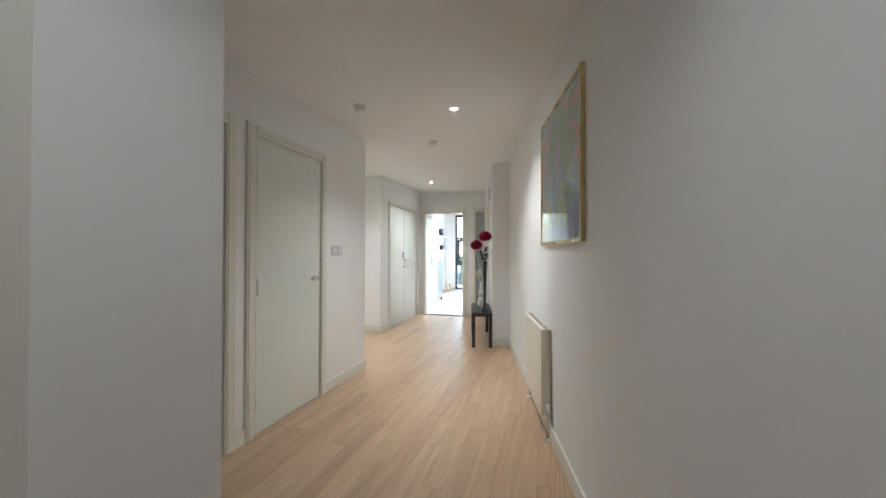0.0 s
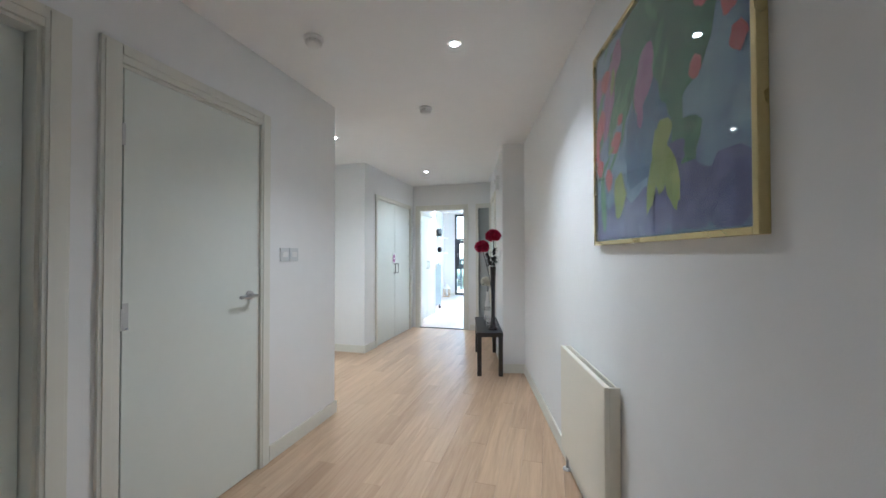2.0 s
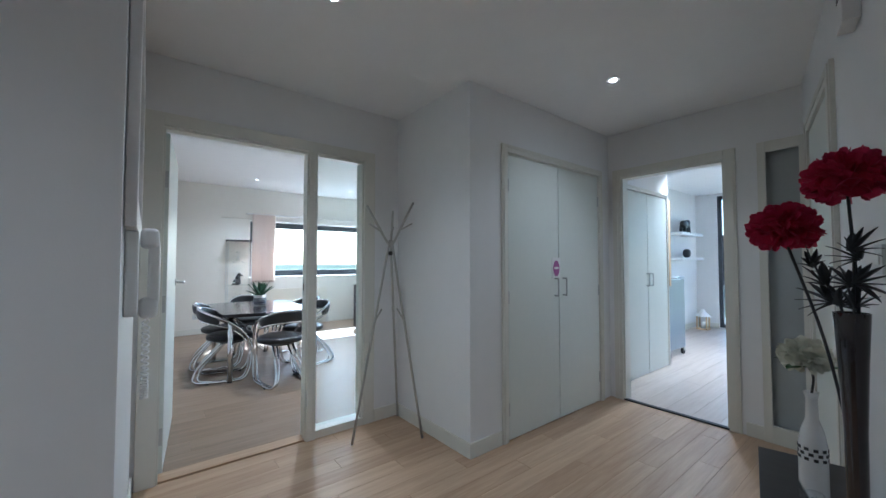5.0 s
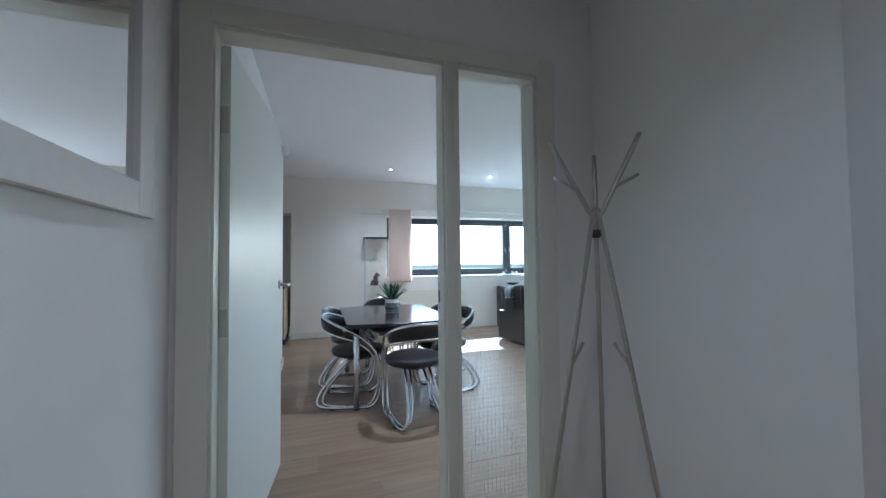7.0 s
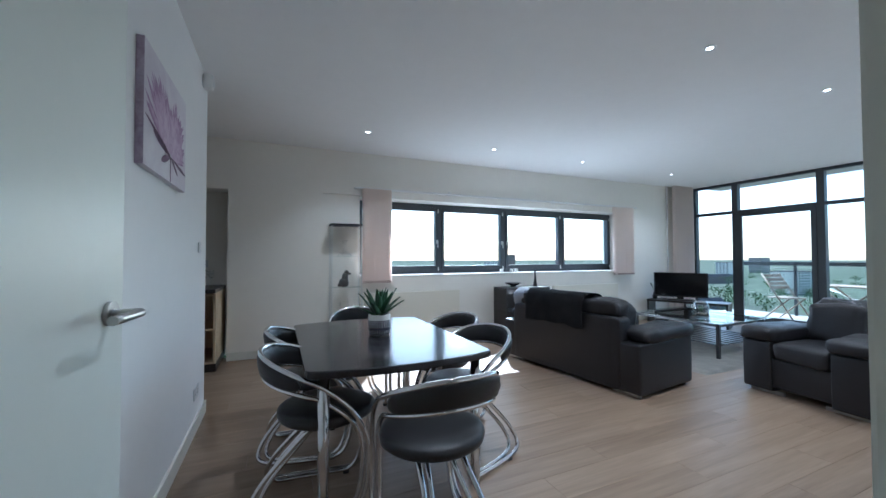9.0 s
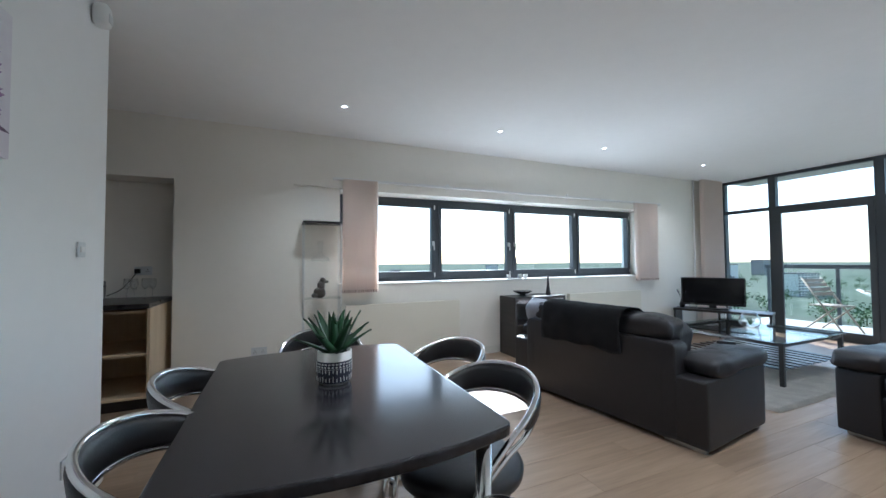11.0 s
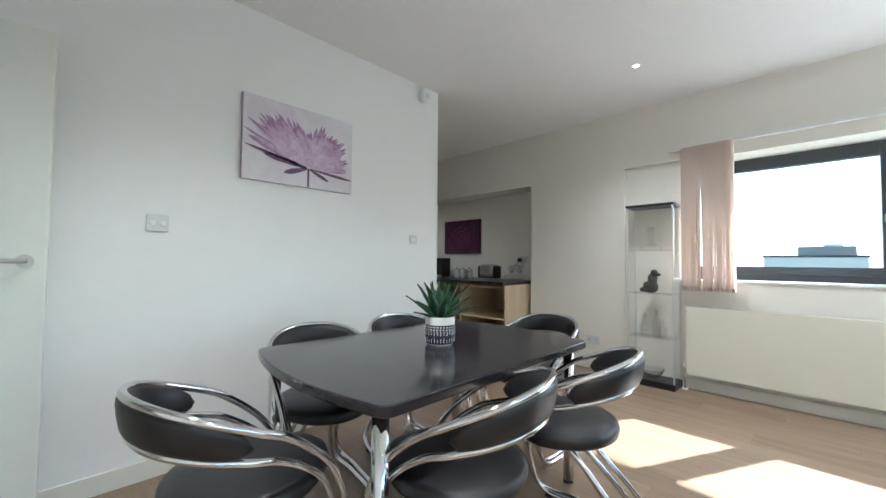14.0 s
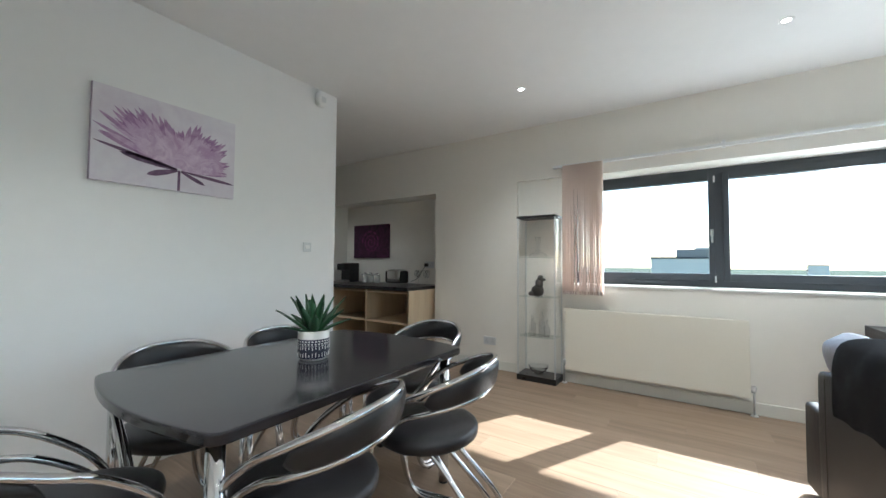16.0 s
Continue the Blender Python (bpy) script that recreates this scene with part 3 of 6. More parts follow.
for y in (7.06, 9.0):
    bx(bm, WW, WW + 0.045, y - 0.012, y + 0.012, 2.125, 2.185, bevel=0.004)
struct("trim_blind_track", bm, WHITE, "white vertical blind track")


def vertical_blind(name, at, n, pitch, width, z0, z1, label, yaw=75):
    """Stacked fabric slats hanging from a track, each turned almost edge on."""
    ob = thing(name, at, label, "blind")
    for i in range(n):
        a = radians(yaw + random.uniform(-2.5, 2.5))
        y = i * pitch + random.uniform(-0.0015, 0.0015)
        dx, dy = math.sin(a) * width / 2, math.cos(a) * width / 2
        bm = bmesh.new()
        prof, bow_mid = [], 0.007
        for k in range(5):
            f = k / 4 - 0.5
            bow = 0.013 * math.cos(f * math.pi)
            prof.append((2 * f * dx + bow * math.cos(a), y + 2 * f * dy - bow * math.sin(a)))
        lean = random.uniform(-0.004, 0.004)
        rows_ = []
        for z in (z0, z0 + 0.03, z1):
            for off in (0, 0.0012):
                rows_.append([bm.verts.new((px + off, py + lean * (z1 - z) * 3, z)) for px, py in prof])
        for k in range(4):
            for r in (0, 2):
                bm.faces.new((rows_[r][k], rows_[r][k + 1], rows_[r + 2][k + 1], rows_[r + 2][k]))
                bm.faces.new((rows_[r + 1][k + 1], rows_[r + 1][k], rows_[r + 3][k], rows_[r + 3][k + 1]))
        slat = part("slat", bm, VBLIND, ob)
        part("weight_pocket", box(-width / 2 + 0.003, width / 2 - 0.003, -0.0022, 0.0022, 0, 0.03, m=pose(bow_mid * math.cos(a), y - bow_mid * math.sin(a) + lean * (z1 - z0) * 3, z0 - 0.004, 0, 0, 90 - math.degrees(a))), BWEIGHT, slat)
    return ob


vertical_blind("vertical_blind", pose(WW + 0.07, 5.775, 0), 31, 0.0121, 0.089, 0.875, 2.135, "stack of pinkish fabric vertical blind slats", 72)
vertical_blind("vertical_blind", pose(WW + 0.06, 10.40, 0), 22, 0.0205, 0.085, 0.89, 2.135, "stack of pinkish fabric vertical blind slats", 30)
vertical_blind("vertical_blind", pose(WW + 0.13, 11.97, 0), 24, 0.022, 0.085, 0.02, LIV_C, "tall stack of pinkish vertical blind slats", 40)

# ---- balcony glazing ----
gz = thing("window_2", pose(0, 0, 0), "full-height dark framed glazing with a door to the balcony", "window")
gz["kind"] = "structure"
GX = (-6.93, -6.16, -4.93, -3.70, -2.04)
bm = bmesh.new()
bx(bm, -7.28, DW - 0.105, GY - 0.02, GY + 0.06, 0.0, 0.07, bevel=0.004)
bx(bm, -7.28, DW - 0.105, GY - 0.02, GY + 0.06, LIV_C - 0.05, LIV_C, bevel=0.004)
for x in GX:
    bx(bm, x - 0.05, x + 0.05, GY - 0.03, GY + 0.07, 0.07, LIV_C - 0.05, bevel=0.004)
bx(bm, -7.28, DW - 0.105, GY - 0.025, GY + 0.05, 2.03, 2.09, bevel=0.004)
part("window_frame", bm, ALU, gz, "dark grey aluminium mullions and transom")
edges = (-7.28,) + GX
for a, b in zip(edges, edges[1:]):
    for z0, z1 in ((0.07, 2.03), (2.09, LIV_C - 0.05)):
        g = part("pane", box(a + 0.05, b - 0.05, GY + 0.015, GY + 0.025, z0, z1), CLEAR, gz, "clear glass pane")
        g.visible_shadow = False
for a, b in ((-6.11, -4.98),):
    bm = bmesh.new()
    for q in ((a, a + 0.07, 0.07, 2.03), (b - 0.07, b, 0.07, 2.03)):
        bx(bm, q[0], q[1], GY - 0.045, GY - 0.005, q[2], q[3], bevel=0.004)
    for q in ((a + 0.07, b - 0.07, 0.07, 0.14), (a + 0.07, b - 0.07, 1.96, 2.03)):
        bx(bm, q[0], q[1], GY - 0.045, GY - 0.005, q[2], q[3], bevel=0.004)
    part("sliding_door_frame", bm, ALU, gz, "dark frame of the balcony door")
struct("pipe", tubed([(WW + 0.03, 11.88, 0), (WW + 0.03, 11.88, LIV_C)], 0.014, 12), WHITE, "thin white vertical pipe")

# ---- bedroom window ----
bw = thing("window_3", pose(0, 0, 0), "tall dark framed bedroom window", "window")
bw["kind"] = "structure"
bm = bmesh.new()
for x in (-1.53, -0.9, -0.1, 0.87):
    bx(bm, x - 0.035, x + 0.035, GY + 0.02, GY + 0.09, 0.02, 2.50, bevel=0.004)
for z in (0.05, 0.85, 1.72, 2.46):
    bx(bm, -1.53, 0.87, GY + 0.025, GY + 0.085, z - 0.035, z + 0.035, bevel=0.004)
for q in ((-1.49, -1.41, 0.89, 1.68), (-1.02, -0.94, 0.89, 1.68)):
    bx(bm, q[0], q[1], GY + 0.01, GY + 0.08, q[2], q[3], bevel=0.004)
bx(bm, -1.41, -1.02, GY + 0.01, GY + 0.08, 0.89, 0.97)
bx(bm, -1.41, -1.02, GY + 0.01, GY + 0.08, 1.60, 1.68)
part("window_frame", bm, ALU, bw, "dark grey aluminium frame")
g = part("pane", box(-1.53, 0.87, GY + 0.05, GY + 0.06, 0.05, 2.46), CLEAR, bw, "clear glass")
g.visible_shadow = False
bm = bmesh.new()
tube(bm, [(-1.45, GY + 0.01, 1.3), (-1.45, GY - 0.03, 1.3), (-1.45, GY - 0.035, 1.2)], 0.008, 8)
part("window_handle", bm, STEEL, bw)


# ---- downlights ----
def downlight(at, lens, watts):
    ob = thing("downlight", pose(*at), "small round recessed downlight with a white rim" if watts < 3 else "small round lit recessed downlight with a white rim", "ceiling light", "recessed downlights")
    part("rim", lathed([(0.021, -0.002), (0.034, -0.006), (0.038, -0.003), (0.038, 0.001), (0.021, 0.001), (0.021, -0.002)], 24), WHITE, ob)
    part("lens", lathed([(0.0, -0.0025), (0.021, -0.0025), (0.021, 0.0)], 24), lens, ob, "glowing lens")
    if watts:
        s = new("downlight_beam", bpy.data.lights.new("downlight_beam", "SPOT"))
        s.data.energy, s.data.spot_size, s.data.spot_blend, s.data.shadow_soft_size = watts, radians(128), 1.0, 0.045
        s.data.color = (1.0, 0.94, 0.86)
        s.matrix_world = look((at[0], at[1], at[2] - 0.012), (at[0], at[1], 0))


# the one at y 0.95 is an added, unseen lamp for the near walls
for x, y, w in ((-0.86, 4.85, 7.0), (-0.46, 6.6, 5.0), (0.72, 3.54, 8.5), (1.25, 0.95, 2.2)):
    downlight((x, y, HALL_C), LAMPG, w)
for x, y in ((-6.1, 5.65), (-6.115, 7.32), (-6.14, 8.88), (-6.19, 10.94)):
    downlight((x, y, LIV_C), DAYLAMP, 22)
for x, y in ((-3.46, 5.69), (-3.48, 7.41), (-3.48, 9.01), (-3.48, 10.94)):
    downlight((x, y, LIV_C), DAYLAMP, 36)
downlight((-1.0, 9.6, BED_C), DAYLAMP, 60)
# added lamp, hidden behind the picture wall, to brighten the kitchen recess
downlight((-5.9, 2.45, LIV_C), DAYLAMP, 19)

# ---- balcony and outdoors ----
struct("balcony_floor", box(-7.2, DW + 3.4, GY + 0.1, GY + 2.0, -0.25, -0.02), CONCRETE, "grey concrete balcony floor")
# unseen slab added to keep sun off the floor inside the glazing
struct("sun_block_slab", box(-7.3, DW - 0.1, GY + 0.1, GY + 1.55, LIV_C + 0.12, LIV_C + 0.4), CONCRETE, "unseen concrete slab added over the balcony to block the sun")
rl = thing("balcony_rail", pose(0, GY + 1.9, 0), "grey metal balcony rail with glass panels", "railing")
part("handrail", box(-7.2, DW + 3.4, -0.04, 0.04, 1.02, 1.10, bevel=0.01), ALU, rl, "wide flat grey handrail")
for i in range(9):
    x = -7.15 + i * 1.07
    part("post", box(x - 0.025, x + 0.025, -0.02, 0.02, -0.02, 1.02, bevel=0.004), ALU, rl)
    if i < 8:
        g = part("pane", box(x + 0.04, x + 1.03, -0.004, 0.004, 0.08, 0.98), GREENGLASS, rl, "clear balustrade glass")
        g.visible_shadow = False

GROUND_Z = -34.0
gm = mat("far_country", (0.105, 0.12, 0.095), 0.9, grain=0.45, scale=0.02, bump=0.0, spec=0.0)
bm = bmesh.new()
bx(bm, -4800, 4800, -4800, 4800, GROUND_Z - 1, GROUND_Z)
struct("ground", bm, gm, "hazy green town and country far below")


# ---- shapes for soft and grown things ----
def spow(v, e):
    return math.copysign(abs(v) ** e, v)


def pillow(bm, sx, sy, sz, at=(0, 0, 0), e1=0.35, e2=0.35, nu=32, nv=16, lump=0.0, m=None):
    """A rounded block; small exponents give squarer corners. lump: unevenness in metres."""
    o = Vector(at)
    rings = []
    for j in range(nv + 1):
        v = -math.pi / 2 + math.pi * j / nv
        ring = []
        for i in range(1 if j in (0, nv) else nu):
            u = 2 * math.pi * i / nu
            p = Vector((sx / 2 * spow(math.cos(v), e1) * spow(math.cos(u), e2), sy / 2 * spow(math.cos(v), e1) * spow(math.sin(u), e2), sz / 2 * spow(math.sin(v), e1)))
            if lump:
                p += p.normalized() * lump * (noise.noise((p + o) * 5.0) + 0.45 * noise.noise((p + o) * 13.0) - 0.5 * abs(noise.noise(Vector((p.x * 16, p.y * 5, p.z * 7)) + o)))
            p = (m @ p if m is not None else p) + o
            ring.append(bm.verts.new(p))
        rings.append(ring)
    for a, b in zip(rings, rings[1:]):
        for k in range(nu):
            k2 = (k + 1) % nu
            q = [a[0], b[k2], b[k]] if len(a) == 1 else [a[k], a[k2], b[0]] if len(b) == 1 else [a[k], a[k2], b[k2], b[k]]
            bm.faces.new(q).smooth = True


def pillowed(*a, **k):
    bm = bmesh.new()
    pillow(bm, *a, **k)
    return bm


def leaf_blade(bm, length, width, thick, base, out, rise, droop=0.0, n=7):
    """A pointed, hollowed succulent leaf from base, leaning along the unit vector out."""
    out = Vector(out).normalized()
    side = out.cross(Vector((0, 0, 1))).normalized()
    prev = None
    for i in range(n + 1):
        t = i / n
        c = Vector(base) + out * length * math.cos(rise) * t + Vector((0, 0, 1)) * (length * math.sin(rise) * t - droop * t * t)
        w = width * (0.75 + 0.5 * t) * (1 - t ** 2.2) + 0.0006
        up = (Vector((0, 0, 1)) * math.cos(rise) - out * math.sin(rise))
        row = [bm.verts.new(p) for p in (c - side * w / 2 + up * thick * 0.3, c + up * thick * -0.15, c + side * w / 2 + up * thick * 0.3, c - up * thick * (1 - t))]
        if prev:
            for k in range(4):
                bm.faces.new((prev[k], prev[(k + 1) % 4], row[(k + 1) % 4], row[k])).smooth = True
        else:
            bm.faces.new(row)
        prev = row
    bm.faces.new(prev[::-1])


# ---- dining table ----
TX, TY, TZ = -4.285, 5.31, 0.71
dt = thing("dining_table", pose(TX, TY, 0), "dark polished dining table with bowed ends on chrome legs", "table")
outline = []
for sx in (1, -1):
    for k in range(17):
        f = k / 16 * 2 - 1
        outline.append((sx * (0.628 + 0.07 * (1 - f * f)), sx * f * 0.475))
bm = bmesh.new()
low = [bm.verts.new((x, y, TZ - 0.036)) for x, y in outline]
top = [bm.verts.new((x, y, TZ)) for x, y in outline]
bm.faces.new(low[::-1])
bm.faces.new(top)
for k in range(len(low)):
    bm.faces.new((low[k], low[(k + 1) % len(low)], top[(k + 1) % len(low)], top[k]))
corner = [e for e in bm.edges if abs(e.verts[0].co.z - e.verts[1].co.z) > 0.01 and abs(abs(e.verts[0].co.y) - 0.475) < 1e-4]
bmesh.ops.bevel(bm, geom=corner, offset=0.035, segments=4, profile=0.5, affect="EDGES")
rim = [e for e in bm.edges if abs(e.verts[0].co.z - e.verts[1].co.z) < 1e-5]
bmesh.ops.bevel(bm, geom=rim, offset=0.009, segments=3, profile=0.6, affect="EDGES")
part("tabletop", bm, TABLE, dt, "dark polished top with bowed ends")
part("apron", box(-0.48, 0.48, -0.34, 0.34, TZ - 0.055, TZ - 0.036, bevel=0.006), BLACK, dt)
for sx in (-1, 1):
    for sy in (-1, 1):
        leg = part("leg", tubed([(sx * 0.582, sy * 0.39, 0.012), (sx * 0.582, sy * 0.39, TZ - 0.036)], 0.026, 20), CHROME, dt, "round chrome leg")
        part("foot", lathed([(0, 0), (0.024, 0), (0.024, 0.012), (0, 0.012)], 16, (sx * 0.582, sy * 0.39, 0)), RUBBER, leg)


# ---- chrome dining chairs; the sitter looks along local -y ----
def make_chair(m):
    c = thing("dining_chair", m, "tubular chrome chair with a round black leather seat", "chair", "chairs round the table")
    seat = bmesh.new()
    pillow(seat, 0.47, 0.48, 0.10, (0, -0.065, 0.45), 0.62, 1.0, 40, 14)
    for v in seat.verts:                       # the pad narrows towards the front and is flatter on top
        v.co.x *= 1 - 0.16 * max(0.0, -(v.co.y + 0.065) / 0.24)
        if v.co.z > 0.45:
            v.co.z = 0.45 + (v.co.z - 0.45) * 0.72
    part("seat", seat, LEATHER, c, "round black leather seat pad")
    part("seat_plate", lathed([(0, 0.385), (0.13, 0.385), (0.14, 0.41), (0, 0.412)], 28, (0, -0.06, 0)), BLACK, c)
    # two bent tubes: round the back, down the front, along the floor and up under the seat
    up = lambda s: [(0, 0.25, 0.758), (s * 0.12, 0.222, 0.749), (s * 0.205, 0.145, 0.718), (s * 0.243, 0.03, 0.668), (s * 0.245, -0.065, 0.62), (s * 0.226, -0.185, 0.515), (s * 0.212, -0.25, 0.40),
                    (s * 0.205, -0.272, 0.27), (s * 0.212, -0.25, 0.11), (s * 0.216, -0.19, 0.025), (s * 0.216, -0.06, 0.013), (s * 0.205, 0.12, 0.013), (s * 0.182, 0.235, 0.022), (s * 0.160, 0.262, 0.065), (s * 0.135, 0.215, 0.16), (s * 0.11, 0.09, 0.30), (s * 0.10, 0.0, 0.39)]
    lo = lambda s: [(0, 0.234, 0.645), (s * 0.115, 0.207, 0.638), (s * 0.194, 0.135, 0.618), (s * 0.224, 0.03, 0.585), (s * 0.223, -0.06, 0.553), (s * 0.204, -0.175, 0.465), (s * 0.188, -0.228, 0.37),
                    (s * 0.178, -0.243, 0.26), (s * 0.182, -0.225, 0.115), (s * 0.186, -0.17, 0.028), (s * 0.186, -0.05, 0.013), (s * 0.172, 0.10, 0.013), (s * 0.145, 0.20, 0.022), (s * 0.122, 0.225, 0.065), (s * 0.095, 0.18, 0.16), (s * 0.065, 0.06, 0.30), (s * 0.055, -0.02, 0.39)]
    part("upper_hoop", tubed(smooth_path(up(-1)[::-1] + up(1)[1:], 5), 0.0118, 10), CHROME, c, "bent chrome tube running to the floor")
    part("lower_hoop", tubed(smooth_path(lo(-1)[::-1] + lo(1)[1:], 5), 0.0112, 10), CHROME, c, "bent chrome tube under the back pad")
    for s in (-1, 1):
        for y in (-0.15, 0.13):
            part("foot", box(s * 0.196 - 0.024, s * 0.196 + 0.024, y - 0.016, y + 0.016, 0.0, 0.010, bevel=0.003), RUBBER, c)
    # padded back filling the space between the two tubes, with round ends
    ru, rl_ = smooth_path(up(-1)[:4][::-1] + up(1)[1:4], 8), smooth_path(lo(-1)[:4][::-1] + lo(1)[1:4], 8)
    bm = bmesh.new()
    n, rows_ = len(ru) - 1, []
    for i in range(n + 1):
        f = i / n * 2 - 1
        a, b = Vector(ru[i]), Vector(rl_[i])
        mid, half = (a + b) / 2, (a - b) / 2
        far = max(0.0, (abs(f) - 0.80) / 0.20)
        taper = max(0.05, math.sqrt(max(0.0, 1 - far * far)))
        out = Vector((mid.x, mid.y + 0.02, 0)).normalized()
        row = []
        for k in range(16):
            q = 2 * math.pi * k / 16
            row.append(bm.verts.new(mid + half * 0.90 * taper * spow(math.sin(q), 0.55) + out * 0.019 * max(0.3, taper) * spow(math.cos(q), 0.75)))
        rows_.append(row)
    for a, b in zip(rows_, rows_[1:]):
        for k in range(16):
            bm.faces.new((a[k], a[(k + 1) % 16], b[(k + 1) % 16], b[k])).smooth = True
    bm.faces.new(rows_[0])
    bm.faces.new(rows_[-1][::-1])
    part("backrest", bm, LEATHER, c, "curved black leather back pad")
    return c


chair = make_chair(pose(-3.405, 5.355, 0, 0, 0, -86))
for x, y, a in ((-3.985, 5.81, 18), (-4.535, 5.885, 14), (-3.94, 4.90, 168), (-4.50, 4.91, 172), (-5.10, 5.36, 86)):
    copy_thing(chair, pose(x, y, 0, 0, 0, a))

# ---- potted succulent ----
pl = thing("potted_succulent", pose(TX - 0.025, TY + 0.02, TZ), "green succulent in a white and navy patterned pot", "plant")
part("pot", lathed([(0, 0.0), (0.058, 0.0), (0.066, 0.012), (0.071, 0.06), (0.071, 0.132), (0.066, 0.134), (0.063, 0.128), (0.060, 0.118), (0, 0.118)], 40), CERAMIC, pl, "white ceramic pot")
bm = bmesh.new()
lathe(bm, [(0.0665, 0.010), (0.0722, 0.05), (0.0722, 0.098), (0.0712, 0.098), (0.0712, 0.05), (0.0655, 0.010)], 40)
band = part("patterned_band", bm, NAVY, pl, "navy band with white folk pattern")
bm = bmesh.new()
for k in range(30):
    a = 2 * math.pi * k / 30
    m = pose(0, 0, 0, 0, 0, math.degrees(a))
    bx(bm, 0.0718, 0.0730, -0.0045, 0.0045, 0.086, 0.091, m=m)
    bx(bm, 0.0718, 0.0730, -0.0052, 0.0018, 0.074, 0.080, m=m)
    bx(bm, 0.0718, 0.0730, -0.0052, 0.0052, 0.0675, 0.0695, m=m)
    bx(bm, 0.0718, 0.0730, -0.002, 0.002, 0.050 + 0.004 * (k % 2), 0.064, m=m)
    bx(bm, 0.0690 + 0.001, 0.0712, -0.0016, 0.0016, 0.018, 0.032 + 0.004 * (k % 3), m=m)
part("pattern", bm, CERAMIC, band)
part("soil", lathed([(0, 0.121), (0.0595, 0.121), (0.0595, 0.117), (0, 0.117)], 24), SOIL, pl)
rnd = random.Random(4)
for k in range(19):
    a = k * 2.39996
    ring = k / 19
    bm = bmesh.new()
    leaf_blade(bm, 0.222 - 0.045 * abs(ring - 0.45) * 2 + rnd.uniform(-0.015, 0.01), 0.060 - 0.014 * ring, 0.015, (0.008 * math.cos(a), 0.008 * math.sin(a), 0.118),
               (math.cos(a), math.sin(a), 0), radians(26 + 56 * ring) + rnd.uniform(-0.08, 0.08), 0.02 * (1 - ring))
    part("leaf", bm, ALOE, pl)

# ---- glass display cabinet ----
vt = thing("display_cabinet", pose(-7.008, 5.338, 0), "tall glass display cabinet with a black base and top", "cabinet")
VX, VY, VZ = 0.245, 0.395, 1.645
part("base", box(0, VX, 0, VY, 0.0, 0.055, bevel=0.004), BLACK, vt)
part("top", box(0, VX, 0, VY, VZ - 0.022, VZ, bevel=0.003), BLACK, vt)
for name, q in (("side_panel", (0.012, VX - 0.012, 0.008, 0.013)), ("side_panel", (0.012, VX - 0.012, VY - 0.013, VY - 0.008)), ("glass_door", (VX - 0.013, VX - 0.008, 0.014, VY - 0.014))):
    g = part(name, box(*q, 0.055, VZ - 0.022), CABGLASS, vt)
    g.visible_shadow = False
for x in (0.010, VX - 0.010):
    for y in (0.010, VY - 0.010):
        part("corner_post", box(x - 0.005, x + 0.005, y - 0.005, y + 0.005, 0.055, VZ - 0.022, bevel=0.001), mat("pale_steel_post", (0.70, 0.72, 0.71), 0.35, 0.5, grain=0.02, bump=0.0), vt, "thin steel corner post")
shelves = (0.436, 0.832, 1.228)
for z in shelves:
    g = part("shelf", box(0.014, VX - 0.015, 0.014, VY - 0.014, z - 0.006, z), GREENGLASS, vt, "clear glass shelf")
    g.visible_shadow = False
dc = put("decanter", lathed([(0, 0), (0.085, 0.0), (0.095, 0.012), (0.085, 0.03), (0.035, 0.055), (0.020, 0.09), (0.018, 0.14), (0.035, 0.21), (0.0, 0.205)], 28), DECANT, pose(-6.886, 5.52, 1.228))
tagged(dc, "clear glass wine decanter on a glass shelf", "decanter")
fg = bmesh.new()
pillow(fg, 0.10, 0.13, 0.11, (0, 0, 0.055), 0.7, 0.8, 20, 12, 0.012)
pillow(fg, 0.085, 0.085, 0.10, (0.0, 0.02, 0.13), 0.8, 0.9, 20, 12, 0.012)
pillow(fg, 0.06, 0.06, 0.06, (0.01, 0.035, 0.185), 0.9, 0.9, 18, 10, 0.008)
pillow(fg, 0.06, 0.07, 0.05, (0.03, -0.05, 0.03), 0.8, 0.9, 16, 10, 0.008)
pillow(fg, 0.03, 0.05, 0.03, (0.02, 0.07, 0.17), 0.9, 0.9, 14, 8, 0.004)
tagged(put("seated_figure", fg, BRONZE, pose(-6.89, 5.51, 0.832)), "small dark bronze seated elephant figure", "figurine")
for y, h in ((5.46, 0.20), (5.56, 0.24), (5.61, 0.16)):
    tagged(put("glass_bottle", lathed([(0, 0), (0.03, 0), (0.032, 0.01), (0.030, h * 0.55), (0.012, h * 0.7), (0.012, h), (0.0, h)], 20), DECANT, pose(-6.886, y, 0.436)), "clear glass bottle on a glass shelf", "bottle")
tagged(put("glass_bowl", lathed([(0, 0), (0.05, 0.0), (0.05, 0.006), (0.085, 0.05), (0.10, 0.08), (0.097, 0.08), (0.085, 0.054), (0.04, 0.01), (0, 0.008)], 32), DECANT, pose(-6.886, 5.52, 0.055)), "wide clear glass bowl in the cabinet", "bowl")


